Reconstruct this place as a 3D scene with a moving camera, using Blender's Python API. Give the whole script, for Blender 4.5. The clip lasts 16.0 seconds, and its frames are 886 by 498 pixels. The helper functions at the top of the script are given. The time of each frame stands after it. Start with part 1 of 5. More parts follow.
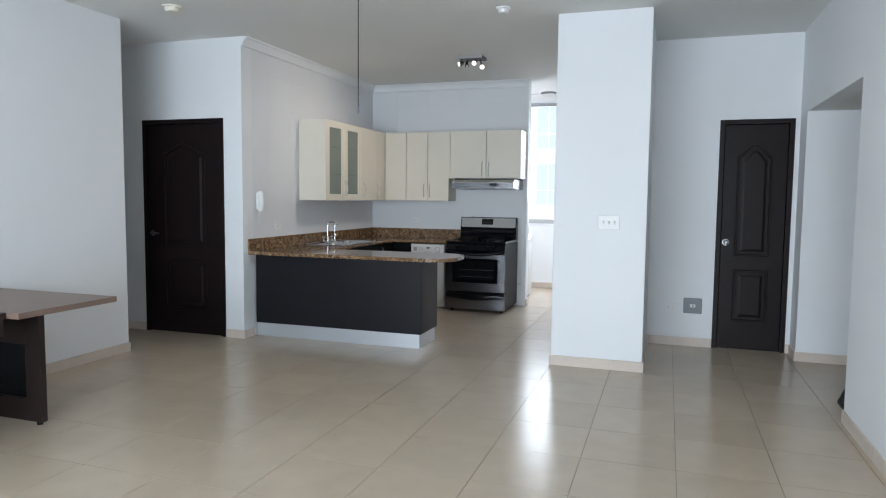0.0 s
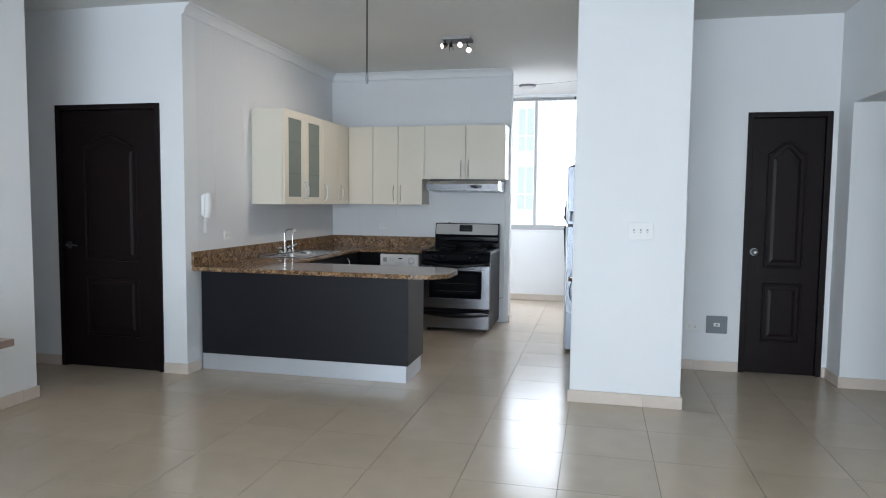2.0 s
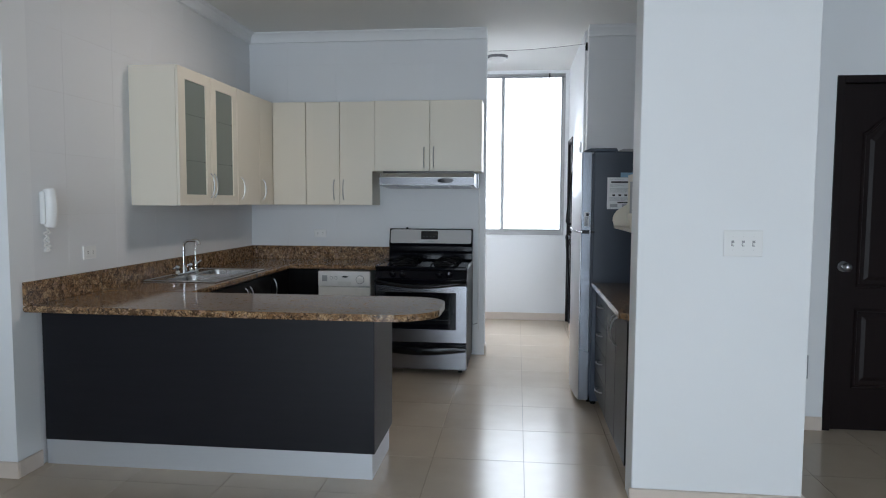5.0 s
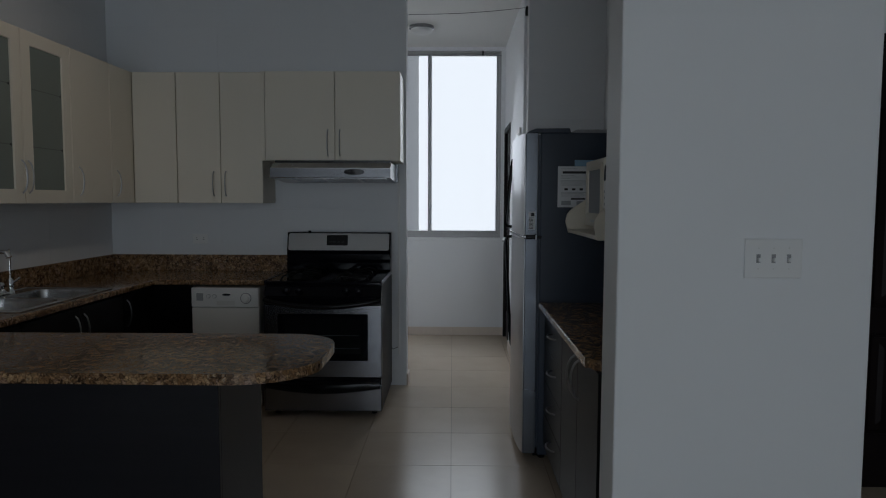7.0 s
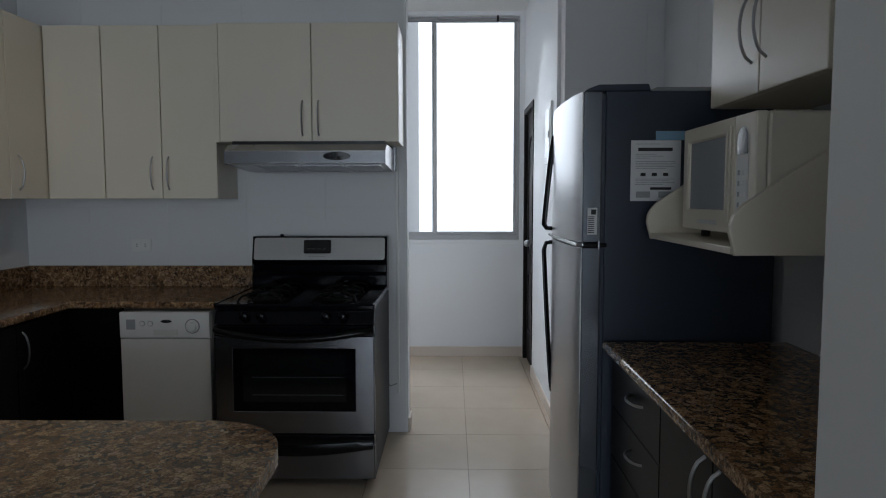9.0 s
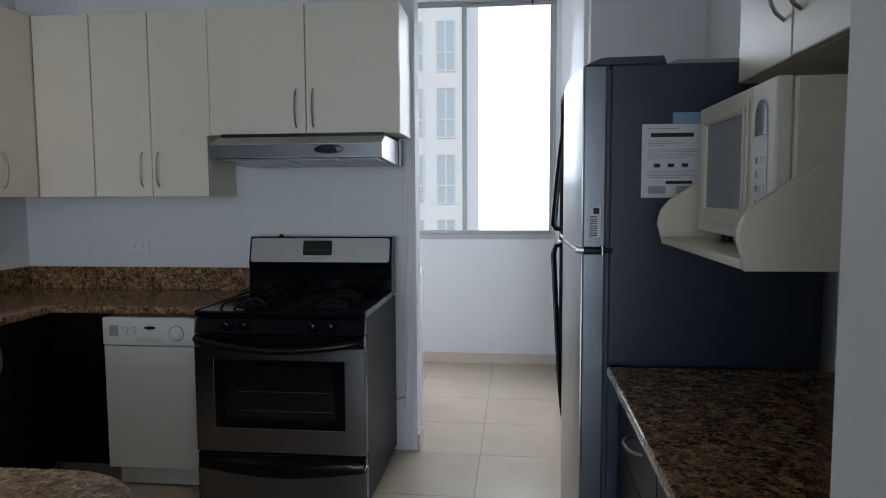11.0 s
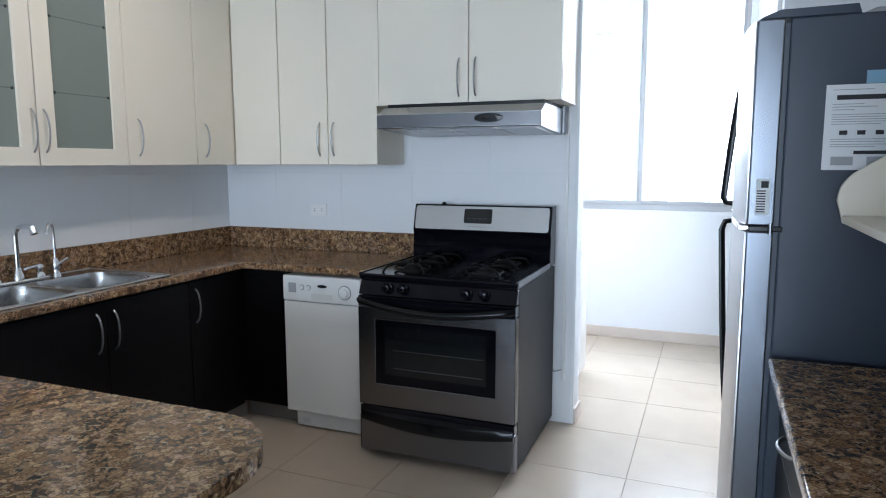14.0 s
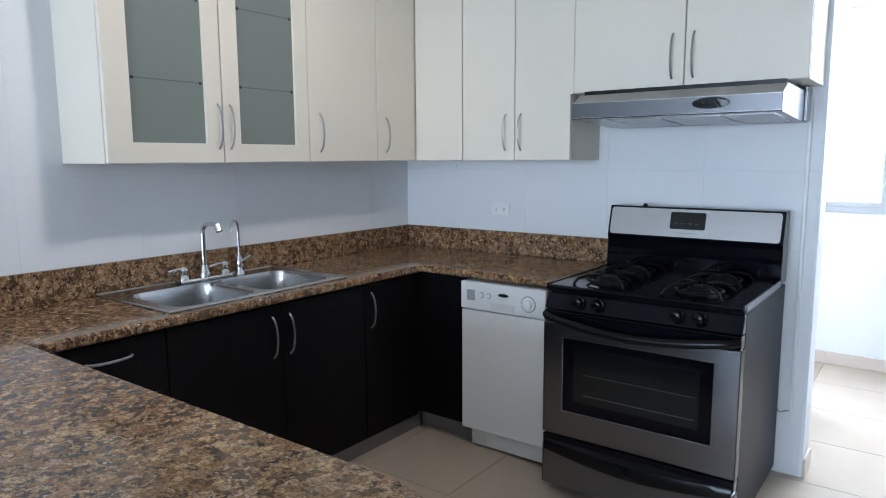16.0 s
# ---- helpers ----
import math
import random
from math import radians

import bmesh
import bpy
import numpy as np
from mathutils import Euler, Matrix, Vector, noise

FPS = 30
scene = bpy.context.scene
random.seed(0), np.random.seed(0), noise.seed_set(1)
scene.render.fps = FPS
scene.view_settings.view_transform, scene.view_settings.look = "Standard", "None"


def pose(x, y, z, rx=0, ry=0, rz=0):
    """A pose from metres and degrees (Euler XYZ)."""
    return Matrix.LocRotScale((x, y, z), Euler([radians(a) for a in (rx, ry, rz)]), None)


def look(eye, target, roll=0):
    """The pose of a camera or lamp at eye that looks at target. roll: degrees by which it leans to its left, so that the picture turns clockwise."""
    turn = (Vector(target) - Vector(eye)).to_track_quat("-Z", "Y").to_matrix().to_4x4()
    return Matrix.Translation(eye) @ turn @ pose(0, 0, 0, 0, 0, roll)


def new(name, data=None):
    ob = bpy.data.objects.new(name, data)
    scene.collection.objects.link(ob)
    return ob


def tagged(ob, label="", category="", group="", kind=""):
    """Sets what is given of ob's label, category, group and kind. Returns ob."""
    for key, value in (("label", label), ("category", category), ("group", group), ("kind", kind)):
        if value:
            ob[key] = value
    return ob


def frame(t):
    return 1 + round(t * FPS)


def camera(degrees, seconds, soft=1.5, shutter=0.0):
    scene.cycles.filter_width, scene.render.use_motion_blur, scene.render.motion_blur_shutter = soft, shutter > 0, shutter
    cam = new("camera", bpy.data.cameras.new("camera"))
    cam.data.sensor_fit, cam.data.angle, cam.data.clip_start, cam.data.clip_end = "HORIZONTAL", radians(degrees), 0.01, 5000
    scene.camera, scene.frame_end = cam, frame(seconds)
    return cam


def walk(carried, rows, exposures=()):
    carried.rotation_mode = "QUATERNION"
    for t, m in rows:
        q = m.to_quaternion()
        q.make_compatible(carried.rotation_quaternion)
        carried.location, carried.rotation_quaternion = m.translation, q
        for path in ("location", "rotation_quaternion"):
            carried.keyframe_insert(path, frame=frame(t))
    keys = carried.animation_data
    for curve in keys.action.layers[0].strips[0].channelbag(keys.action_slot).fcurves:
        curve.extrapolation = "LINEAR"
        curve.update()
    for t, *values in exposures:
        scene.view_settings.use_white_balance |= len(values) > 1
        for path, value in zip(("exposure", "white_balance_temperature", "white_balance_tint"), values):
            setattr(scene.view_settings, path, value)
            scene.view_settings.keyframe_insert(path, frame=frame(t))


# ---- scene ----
cam = camera(67.1, 16.0, soft=1.1)
PATH = [
    (0, (0.291, 0.024, 1.437), (-0.341, 1.915, 1.281), 0.6),
    (0.5, (0.101, 0.197, 1.426), (-0.454, 2.113, 1.273), 0.6),
    (1, (-0.04, 0.457, 1.447), (-0.541, 2.388, 1.303), 0.6),
    (1.5, (-0.242, 0.682, 1.445), (-0.714, 2.62, 1.302), 0.6),
    (2, (-0.457, 0.899, 1.432), (-0.905, 2.843, 1.288), 0.6),
    (2.5, (-0.615, 1.218, 1.438), (-1.057, 3.163, 1.293), 0.5),
    (3, (-0.794, 1.486, 1.415), (-1.227, 3.434, 1.273), 0.5),
    (3.2, (-0.872, 1.586, 1.423), (-1.29, 3.536, 1.276), 0.5),
    (5.3, (-1.172, 2.763, 1.417), (-1.358, 4.749, 1.275), 0.3),
    (5.5, (-1.165, 2.868, 1.425), (-1.329, 4.856, 1.282), 0.3),
    (6, (-1.202, 3.167, 1.417), (-1.3, 5.159, 1.273), 0.2),
    (6.5, (-1.158, 3.429, 1.393), (-1.197, 5.424, 1.251), 0.4),
    (7, (-1.115, 3.73, 1.406), (-1.143, 5.724, 1.261), 0.2),
    (7.5, (-1.203, 4.033, 1.388), (-1.229, 6.028, 1.243), 0.2),
    (8, (-1.229, 4.341, 1.381), (-1.254, 6.335, 1.229), 0.2),
    (8.5, (-1.206, 4.661, 1.394), (-1.231, 6.655, 1.241), 0.1),
    (8.7, (-1.205, 4.748, 1.39), (-1.231, 6.742, 1.238), -0.0),
    (10.8, (-0.965, 5.249, 1.367), (-1.116, 7.238, 1.218), -0.3),
    (11, (-0.928, 5.229, 1.383), (-1.147, 7.21, 1.222), -0.3),
    (11.5, (-0.834, 5.237, 1.385), (-1.189, 7.196, 1.189), -0.3),
    (12, (-0.758, 5.292, 1.39), (-1.22, 7.226, 1.179), -0.3),
    (12.5, (-0.736, 5.3, 1.398), (-1.34, 7.195, 1.184), -0.3),
    (13, (-0.76, 5.288, 1.403), (-1.466, 7.146, 1.183), -0.2),
    (13.5, (-0.785, 5.262, 1.397), (-1.517, 7.108, 1.157), -0.1),
    (14, (-0.82, 5.283, 1.393), (-1.561, 7.123, 1.136), -0.1),
    (14.5, (-0.89, 5.382, 1.406), (-1.641, 7.216, 1.139), -0.1),
    (15, (-0.945, 5.494, 1.413), (-1.764, 7.299, 1.144), -0.1),
    (15.5, (-0.99, 5.547, 1.4), (-2.005, 7.249, 1.134), -0.2),
    (16, (-1.056, 5.579, 1.396), (-2.243, 7.165, 1.126), -0.3),
]
EXPOSURES = [(t, stops, kelvin, 10) for t, stops, kelvin in ((0.0, -0.07, 5850), (1.5, -0.12, 5820), (3.2, -0.1, 5850), (5.3, -0.8, 5800), (6.0, -1.75, 5850), (6.5, -2.25, 5850), (7.0, -2.35, 5900), (8.0, -1.92, 5850), (8.5, -1.7, 5850), (8.7, -1.65, 5850), (10.8, -1.25, 5750), (11.5, -0.34, 5850), (12.0, 0.07, 5850), (12.5, 0.4, 5650), (13.0, 0.42, 5480), (14.0, 0.28, 5400), (15.0, 0.15, 5350), (16.0, 0.38, 5300))]
walk(cam, [(t, look(eye, target, roll)) for t, eye, target, roll in PATH], EXPOSURES)

# ---------------------------------------------------------------- light
world = bpy.data.worlds.new("sky")
world.use_nodes = True
scene.world = world
wn = world.node_tree
sky = wn.nodes.new("ShaderNodeTexSky")
sky.sky_type, sky.sun_disc, sky.sun_elevation, sky.sun_rotation = "NISHITA", False, radians(34), radians(196)
wn.links.new(sky.outputs[0], wn.nodes["Background"].inputs[0])
wn.nodes["Background"].inputs[1].default_value = 0.12

sun = new("sun", bpy.data.lights.new("sun", "SUN"))
sun.data.energy, sun.data.angle, sun.data.color = 5.0, radians(0.5), (1.0, 0.96, 0.9)
sun.matrix_world = look((0, 0, 30), (12, 42, 0))


def window_light(name, x, y, z, w, h, target, watts, colour, spread=180):
    """An area lamp for the sky's light through an opening; a narrower spread keeps it off the ceiling."""
    ob = new(name, bpy.data.lights.new(name, "AREA"))
    ob.data.shape, ob.data.size, ob.data.size_y = "RECTANGLE", w, h
    ob.data.energy, ob.data.color = watts, colour
    ob.data.spread = radians(spread)
    ob.matrix_world = look((x, y, z), target)
    return ob


window_light("balcony_light", -1.4, -3.0, 1.25, 4.6, 2.3, (-1.5, 5, 1.25), 335, (0.86, 0.95, 1.0))
window_light("laundry_light", -1.36, 10.1, 2.0, 1.42, 1.4, (-1.36, 8.1, 0.0), 27, (0.95, 0.98, 1.0), 112)
# added fill that brightens the laundry, before a window part out of view
window_light("laundry_fill_light", -2.6, 10.1, 2.0, 0.95, 1.4, (-2.6, 8.1, 0.0), 36, (0.95, 0.98, 1.0), 125)

spot_light = new("spot_light", bpy.data.lights.new("spot_light", "SPOT"))
spot_light.data.energy, spot_light.data.shadow_soft_size, spot_light.data.color = 60, 0.09, (1.0, 0.84, 0.68)
spot_light.data.spot_size, spot_light.data.spot_blend = radians(120), 0.9
spot_light.matrix_world = look((-1.78, 7.12, 2.8), (-3.7, 6.7, 1.1))

# ---------------------------------------------------------------- materials


def mat(name, colour, rough=0.5, metal=0.0, vary=0.06, scale=8.0, bump=0.02, bump_scale=60.0, spec=0.5, stretch=None, coat=0.0, per_object=0.0, stain=0.0, wear=0.3):
    """A painted, moulded or metal surface: two scales of variation, a fine relief, worn gloss."""
    m = bpy.data.materials.new(name)
    m.use_nodes = True
    t, b = m.node_tree, m.node_tree.nodes["Principled BSDF"]
    co = t.nodes.new("ShaderNodeTexCoord")
    where = t.nodes.new("ShaderNodeObjectInfo")
    place = t.nodes.new("ShaderNodeVectorMath")
    place.operation = "ADD"
    t.links.new(co.outputs["Object"], place.inputs[0])
    t.links.new(where.outputs["Location"], place.inputs[1])
    mp = t.nodes.new("ShaderNodeMapping")
    t.links.new(place.outputs[0], mp.inputs[0])
    mp.inputs["Scale"].default_value = stretch or (1, 1, 1)
    n1 = t.nodes.new("ShaderNodeTexNoise")
    n1.inputs["Scale"].default_value, n1.inputs["Detail"].default_value = scale, 5
    n2 = t.nodes.new("ShaderNodeTexNoise")
    n2.inputs["Scale"].default_value, n2.inputs["Detail"].default_value = bump_scale, 3
    n3 = t.nodes.new("ShaderNodeTexNoise")
    n3.inputs["Scale"].default_value, n3.inputs["Detail"].default_value = 1.3, 4
    for n in (n1, n2):
        t.links.new(mp.outputs[0], n.inputs["Vector"])
    t.links.new(place.outputs[0], n3.inputs["Vector"])
    mul = t.nodes.new("ShaderNodeMath")
    mul.operation = "MULTIPLY"
    t.links.new(n1.outputs["Fac"], mul.inputs[0])
    mul.inputs[1].default_value = 2 * vary
    add = t.nodes.new("ShaderNodeMath")
    add.operation = "ADD"
    t.links.new(mul.outputs[0], add.inputs[0])
    add.inputs[1].default_value = 1 - vary
    st = t.nodes.new("ShaderNodeMath")
    st.operation = "MULTIPLY_ADD"
    t.links.new(n3.outputs["Fac"], st.inputs[0])
    st.inputs[1].default_value, st.inputs[2].default_value = -stain, 0.5 * stain
    add2 = t.nodes.new("ShaderNodeMath")
    add2.operation = "ADD"
    t.links.new(add.outputs[0], add2.inputs[0])
    t.links.new(st.outputs[0], add2.inputs[1])
    last = add2
    if per_object:
        oi = t.nodes.new("ShaderNodeObjectInfo")
        pm = t.nodes.new("ShaderNodeMath")
        pm.operation = "MULTIPLY_ADD"
        t.links.new(oi.outputs["Random"], pm.inputs[0])
        pm.inputs[1].default_value, pm.inputs[2].default_value = 2 * per_object, -per_object
        a3 = t.nodes.new("ShaderNodeMath")
        a3.operation = "ADD"
        t.links.new(last.outputs[0], a3.inputs[0])
        t.links.new(pm.outputs[0], a3.inputs[1])
        last = a3
    hsv = t.nodes.new("ShaderNodeHueSaturation")
    hsv.inputs["Color"].default_value = (*colour, 1)
    t.links.new(last.outputs[0], hsv.inputs["Value"])
    t.links.new(hsv.outputs[0], b.inputs["Base Color"])
    rr = t.nodes.new("ShaderNodeMath")
    rr.operation = "MULTIPLY_ADD"
    t.links.new(n3.outputs["Fac"], rr.inputs[0])
    rr.inputs[1].default_value, rr.inputs[2].default_value = rough * wear, rough * (1 - wear / 2)
    t.links.new(rr.outputs[0], b.inputs["Roughness"])
    b.inputs["Metallic"].default_value = metal
    b.inputs["Specular IOR Level"].default_value = spec
    b.inputs["Coat Weight"].default_value = coat
    if bump:
        bp = t.nodes.new("ShaderNodeBump")
        bp.inputs["Strength"].default_value, bp.inputs["Distance"].default_value = bump, 0.004
        t.links.new(n2.outputs["Fac"], bp.inputs["Height"])
        t.links.new(bp.outputs[0], b.inputs["Normal"])
    return m


def granite_material():
    """Polished brown granite: tan and brown grains, black flecks."""
    m = bpy.data.materials.new("granite")
    m.use_nodes = True
    t, b = m.node_tree, m.node_tree.nodes["Principled BSDF"]
    co = t.nodes.new("ShaderNodeTexCoord")
    wob = t.nodes.new("ShaderNodeTexNoise")
    wob.inputs["Scale"].default_value, wob.inputs["Detail"].default_value = 60, 4
    t.links.new(co.outputs["Object"], wob.inputs["Vector"])
    mx = t.nodes.new("ShaderNodeMix")
    mx.data_type = "RGBA"
    mx.blend_type = "LINEAR_LIGHT"
    mx.inputs[0].default_value = 0.018
    t.links.new(co.outputs["Object"], mx.inputs[6])
    t.links.new(wob.outputs["Color"], mx.inputs[7])

    def grains(scale, stops):
        v = t.nodes.new("ShaderNodeTexVoronoi")
        v.inputs["Scale"].default_value = scale
        t.links.new(mx.outputs[2], v.inputs["Vector"])
        bw = t.nodes.new("ShaderNodeSeparateColor")
        t.links.new(v.outputs["Color"], bw.inputs[0])
        r = t.nodes.new("ShaderNodeValToRGB")
        r.color_ramp.interpolation = "CONSTANT"
        while len(r.color_ramp.elements) < len(stops):
            r.color_ramp.elements.new(0.5)
        for e, (p, c) in zip(r.color_ramp.elements, stops):
            e.position, e.color = p, (*c, 1)
        t.links.new(bw.outputs[0], r.inputs[0])
        return r, v

    big, v = grains(48, [(0, (0.47, 0.315, 0.165)), (0.24, (0.26, 0.15, 0.068)), (0.5, (0.37, 0.23, 0.115)), (0.7, (0.13, 0.078, 0.04)), (0.86, (0.4, 0.26, 0.165))])
    small, _ = grains(112, [(0, (0.2, 0.118, 0.056)), (0.26, (0.085, 0.05, 0.028)), (0.5, (0.33, 0.21, 0.11)), (0.78, (0.045, 0.03, 0.02)), (0.92, (0.4, 0.3, 0.19))])
    rim = t.nodes.new("ShaderNodeTexVoronoi")
    rim.feature = "DISTANCE_TO_EDGE"
    rim.inputs["Scale"].default_value = 48
    t.links.new(mx.outputs[2], rim.inputs["Vector"])
    seam = t.nodes.new("ShaderNodeMapRange")
    seam.inputs["From Min"].default_value, seam.inputs["From Max"].default_value = 0.02, 0.13
    seam.inputs["To Min"].default_value, seam.inputs["To Max"].default_value = 0.45, 1.0
    t.links.new(rim.outputs["Distance"], seam.inputs["Value"])
    crystal = t.nodes.new("ShaderNodeHueSaturation")
    t.links.new(big.outputs[0], crystal.inputs["Color"])
    t.links.new(seam.outputs[0], crystal.inputs["Value"])
    cl = t.nodes.new("ShaderNodeTexNoise")
    cl.inputs["Scale"].default_value, cl.inputs["Detail"].default_value = 22, 4
    t.links.new(co.outputs["Object"], cl.inputs["Vector"])
    rp = t.nodes.new("ShaderNodeValToRGB")
    rp.color_ramp.elements[0].position, rp.color_ramp.elements[1].position = 0.48, 0.55
    t.links.new(cl.outputs["Fac"], rp.inputs[0])
    mm = t.nodes.new("ShaderNodeMix")
    mm.data_type = "RGBA"
    t.links.new(rp.outputs[0], mm.inputs[0])
    t.links.new(crystal.outputs[0], mm.inputs[6])
    t.links.new(small.outputs[0], mm.inputs[7])
    fine = t.nodes.new("ShaderNodeTexNoise")
    fine.inputs["Scale"].default_value, fine.inputs["Detail"].default_value = 170, 4
    t.links.new(co.outputs["Object"], fine.inputs["Vector"])
    level = t.nodes.new("ShaderNodeMath")
    level.operation = "MULTIPLY_ADD"
    t.links.new(fine.outputs["Fac"], level.inputs[0])
    level.inputs[1].default_value, level.inputs[2].default_value = 1.95, -0.11
    tone = t.nodes.new("ShaderNodeHueSaturation")
    t.links.new(mm.outputs[2], tone.inputs["Color"])
    t.links.new(level.outputs[0], tone.inputs["Value"])
    tone.inputs["Hue"].default_value, tone.inputs["Saturation"].default_value = 0.497, 1.0
    t.links.new(tone.outputs[0], b.inputs["Base Color"])
    b.inputs["Roughness"].default_value, b.inputs["Specular IOR Level"].default_value = 0.1, 0.4
    return m


def glass_material(name, colour, rough):
    m = bpy.data.materials.new(name)
    m.use_nodes = True
    b = m.node_tree.nodes["Principled BSDF"]
    b.inputs["Base Color"].default_value = (*colour, 1)
    b.inputs["Roughness"].default_value, b.inputs["Transmission Weight"].default_value, b.inputs["IOR"].default_value = rough, 1.0, 1.1
    return m


def lamp_material(name, colour, strength):
    m = bpy.data.materials.new(name)
    m.use_nodes = True
    b = m.node_tree.nodes["Principled BSDF"]
    b.inputs["Base Color"].default_value, b.inputs["Specular IOR Level"].default_value = (0.02, 0.02, 0.02, 1), 0.0
    b.inputs["Emission Color"].default_value, b.inputs["Emission Strength"].default_value = (*colour, 1), strength
    return m


M_WALL = mat("white_wall_paint", (0.8, 0.81, 0.82), 0.6, vary=0.015, scale=3, bump=0.05, bump_scale=110, stain=0.03)
M_CEIL = mat("ceiling_paint", (0.775, 0.77, 0.745), 0.8, vary=0.015, scale=2, bump=0.1, bump_scale=70, stain=0.03)
M_FLOOR = mat("polished_porcelain_tile", (0.5, 0.412, 0.317), 0.21, spec=0.38, vary=0.075, scale=6, bump=0.0, bump_scale=25, per_object=0.03, stain=0.16, wear=0.3)
M_GROUT = mat("grey_floor_grout", (0.19, 0.16, 0.13), 0.9, vary=0.2, scale=12)
M_SKIRT = mat("beige_tile_skirting", (0.65, 0.56, 0.485), 0.32, vary=0.07, scale=9, bump=0.01, per_object=0.03, stain=0.06)
M_WTILE = mat("white_wall_tile", (0.76, 0.77, 0.785), 0.42, vary=0.006, scale=4, bump=0, per_object=0.004, wear=0.0, spec=0.35)
M_WGROUT = mat("pale_wall_grout", (0.7, 0.7, 0.7), 0.85, vary=0.08, scale=20)
M_ESPRESSO = mat("espresso_door_wood", (0.011, 0.0068, 0.0068), 0.42, spec=0.17, vary=0.25, scale=6, bump=0.06, bump_scale=40, stretch=(14, 14, 0.8))
M_CREAM = mat("cream_lacquer", (0.765, 0.71, 0.6), 0.38, vary=0.015, scale=5, bump=0.015, bump_scale=45, stain=0.02)
M_DARK = mat("espresso_laminate", (0.005, 0.0045, 0.005), 0.36, spec=0.13, vary=0.3, scale=5, bump=0.05, bump_scale=45, stretch=(10, 10, 0.7))
M_PANEL = mat("charcoal_laminate", (0.0095, 0.0095, 0.0125), 0.42, spec=0.24, vary=0.2, scale=5, bump=0.05, bump_scale=50, stretch=(0.7, 10, 10))
M_GRANITE = granite_material()
M_STEEL = mat("brushed_steel", (0.46, 0.46, 0.47), 0.3, 1.0, vary=0.06, scale=9, bump=0.03, bump_scale=50, stretch=(1, 1, 30))
M_STOVESIDE = mat("dark_stove_side_paint", (0.008, 0.0085, 0.0105), 0.38, 0.0, spec=0.12, vary=0.08, scale=3, bump=0.04, bump_scale=60, stain=0.15)
M_FREDGE = mat("steel_door_edge", (0.17, 0.182, 0.207), 0.27, 0.85, vary=0.1, scale=3, bump=0.04, bump_scale=50, stretch=(1, 1, 0.3))
# M_STEEL darkened, first for the dim room that the oven door reflects
M_STEELD = mat("dimmed_brushed_steel", (0.225, 0.227, 0.243), 0.25, 1.0, vary=0.06, scale=9, bump=0.03, bump_scale=50, stretch=(1, 1, 30))
M_HOODTOP = mat("hood_steel", (0.34, 0.34, 0.345), 0.28, 1.0, vary=0.06, scale=9, bump=0.03, bump_scale=50, stretch=(1, 1, 30))
# the hood's own steel again, darkened to paint in a dim reflection
M_HOOD = mat("dimmed_hood_steel", (0.11, 0.112, 0.12), 0.26, 1.0, vary=0.06, scale=9, bump=0.03, bump_scale=50, stretch=(1, 1, 30))
M_SINK = mat("satin_sink_steel", (0.45, 0.45, 0.45), 0.24, 1.0, vary=0.06, scale=14, bump=0.02, bump_scale=90)
M_CHROME = mat("chrome", (0.75, 0.75, 0.76), 0.1, 1.0, vary=0.02, bump=0)
M_BLACK = mat("black_enamel", (0.004, 0.004, 0.0065), 0.1, spec=0.2, vary=0.15, bump=0.01, bump_scale=30)
M_BPLASTIC = mat("black_plastic", (0.005, 0.005, 0.0055), 0.22, spec=0.28, vary=0.12, bump=0.03)
M_IRON = mat("cast_iron", (0.005, 0.005, 0.005), 0.55, spec=0.2, vary=0.2, bump=0.15, bump_scale=140)
M_BGLASS = mat("black_oven_glass", (0.01, 0.011, 0.012), 0.06, vary=0.05, bump=0)
M_WENAMEL = mat("white_enamel", (0.84, 0.83, 0.8), 0.25, vary=0.012, bump=0.01)
M_AGED = mat("aged_cream_enamel", (0.78, 0.735, 0.63), 0.3, vary=0.03, bump=0.01, stain=0.05)
M_BRONZE = mat("dark_bronze_metal", (0.05, 0.047, 0.045), 0.35, 0.7, vary=0.1, bump=0.01)
M_OUTLET = mat("bright_white_outlet_plastic", (0.82, 0.82, 0.81), 0.3, vary=0.01, bump=0)
M_WPLASTIC = mat("white_plastic", (0.78, 0.78, 0.77), 0.35, vary=0.02, bump=0.01)
M_GPLASTIC = mat("grey_plastic", (0.3, 0.3, 0.31), 0.45, vary=0.05)
M_FRSIDE = mat("slate_fridge_side", (0.03, 0.042, 0.066), 0.38, vary=0.06, scale=6, bump=0.05, bump_scale=420)
M_WFRAME = mat("grey_window_aluminium", (0.43, 0.43, 0.43), 0.45, 0.2, vary=0.04, bump=0.02)
M_KICK = mat("pale_aluminium_kickboard", (0.6, 0.62, 0.655), 0.38, 0.6, vary=0.03, bump=0.02, stretch=(1, 1, 20))
M_GKICK = mat("grey_kickboard", (0.3, 0.29, 0.28), 0.45, 0.4, vary=0.06, bump=0.02)
M_FROST = mat("grey_green_frosted_glass", (0.195, 0.222, 0.2), 0.3, vary=0.08, scale=2, bump=0.01, spec=0.4, stain=0.12)
M_MWIN = mat("pale_mesh_window", (0.3, 0.32, 0.35), 0.3, vary=0.03, scale=30, bump=0)
M_GSHELF = mat("grey_shelf_edge", (0.12, 0.135, 0.13), 0.4)
M_TABLE = mat("brown_table_laminate", (0.2, 0.135, 0.105), 0.35, vary=0.18, scale=5, bump=0.03, stretch=(2, 14, 14))
M_TABLED = mat("dark_table_wood", (0.02, 0.0125, 0.0105), 0.4, spec=0.3, vary=0.25, scale=5, bump=0.04, stretch=(12, 12, 1))
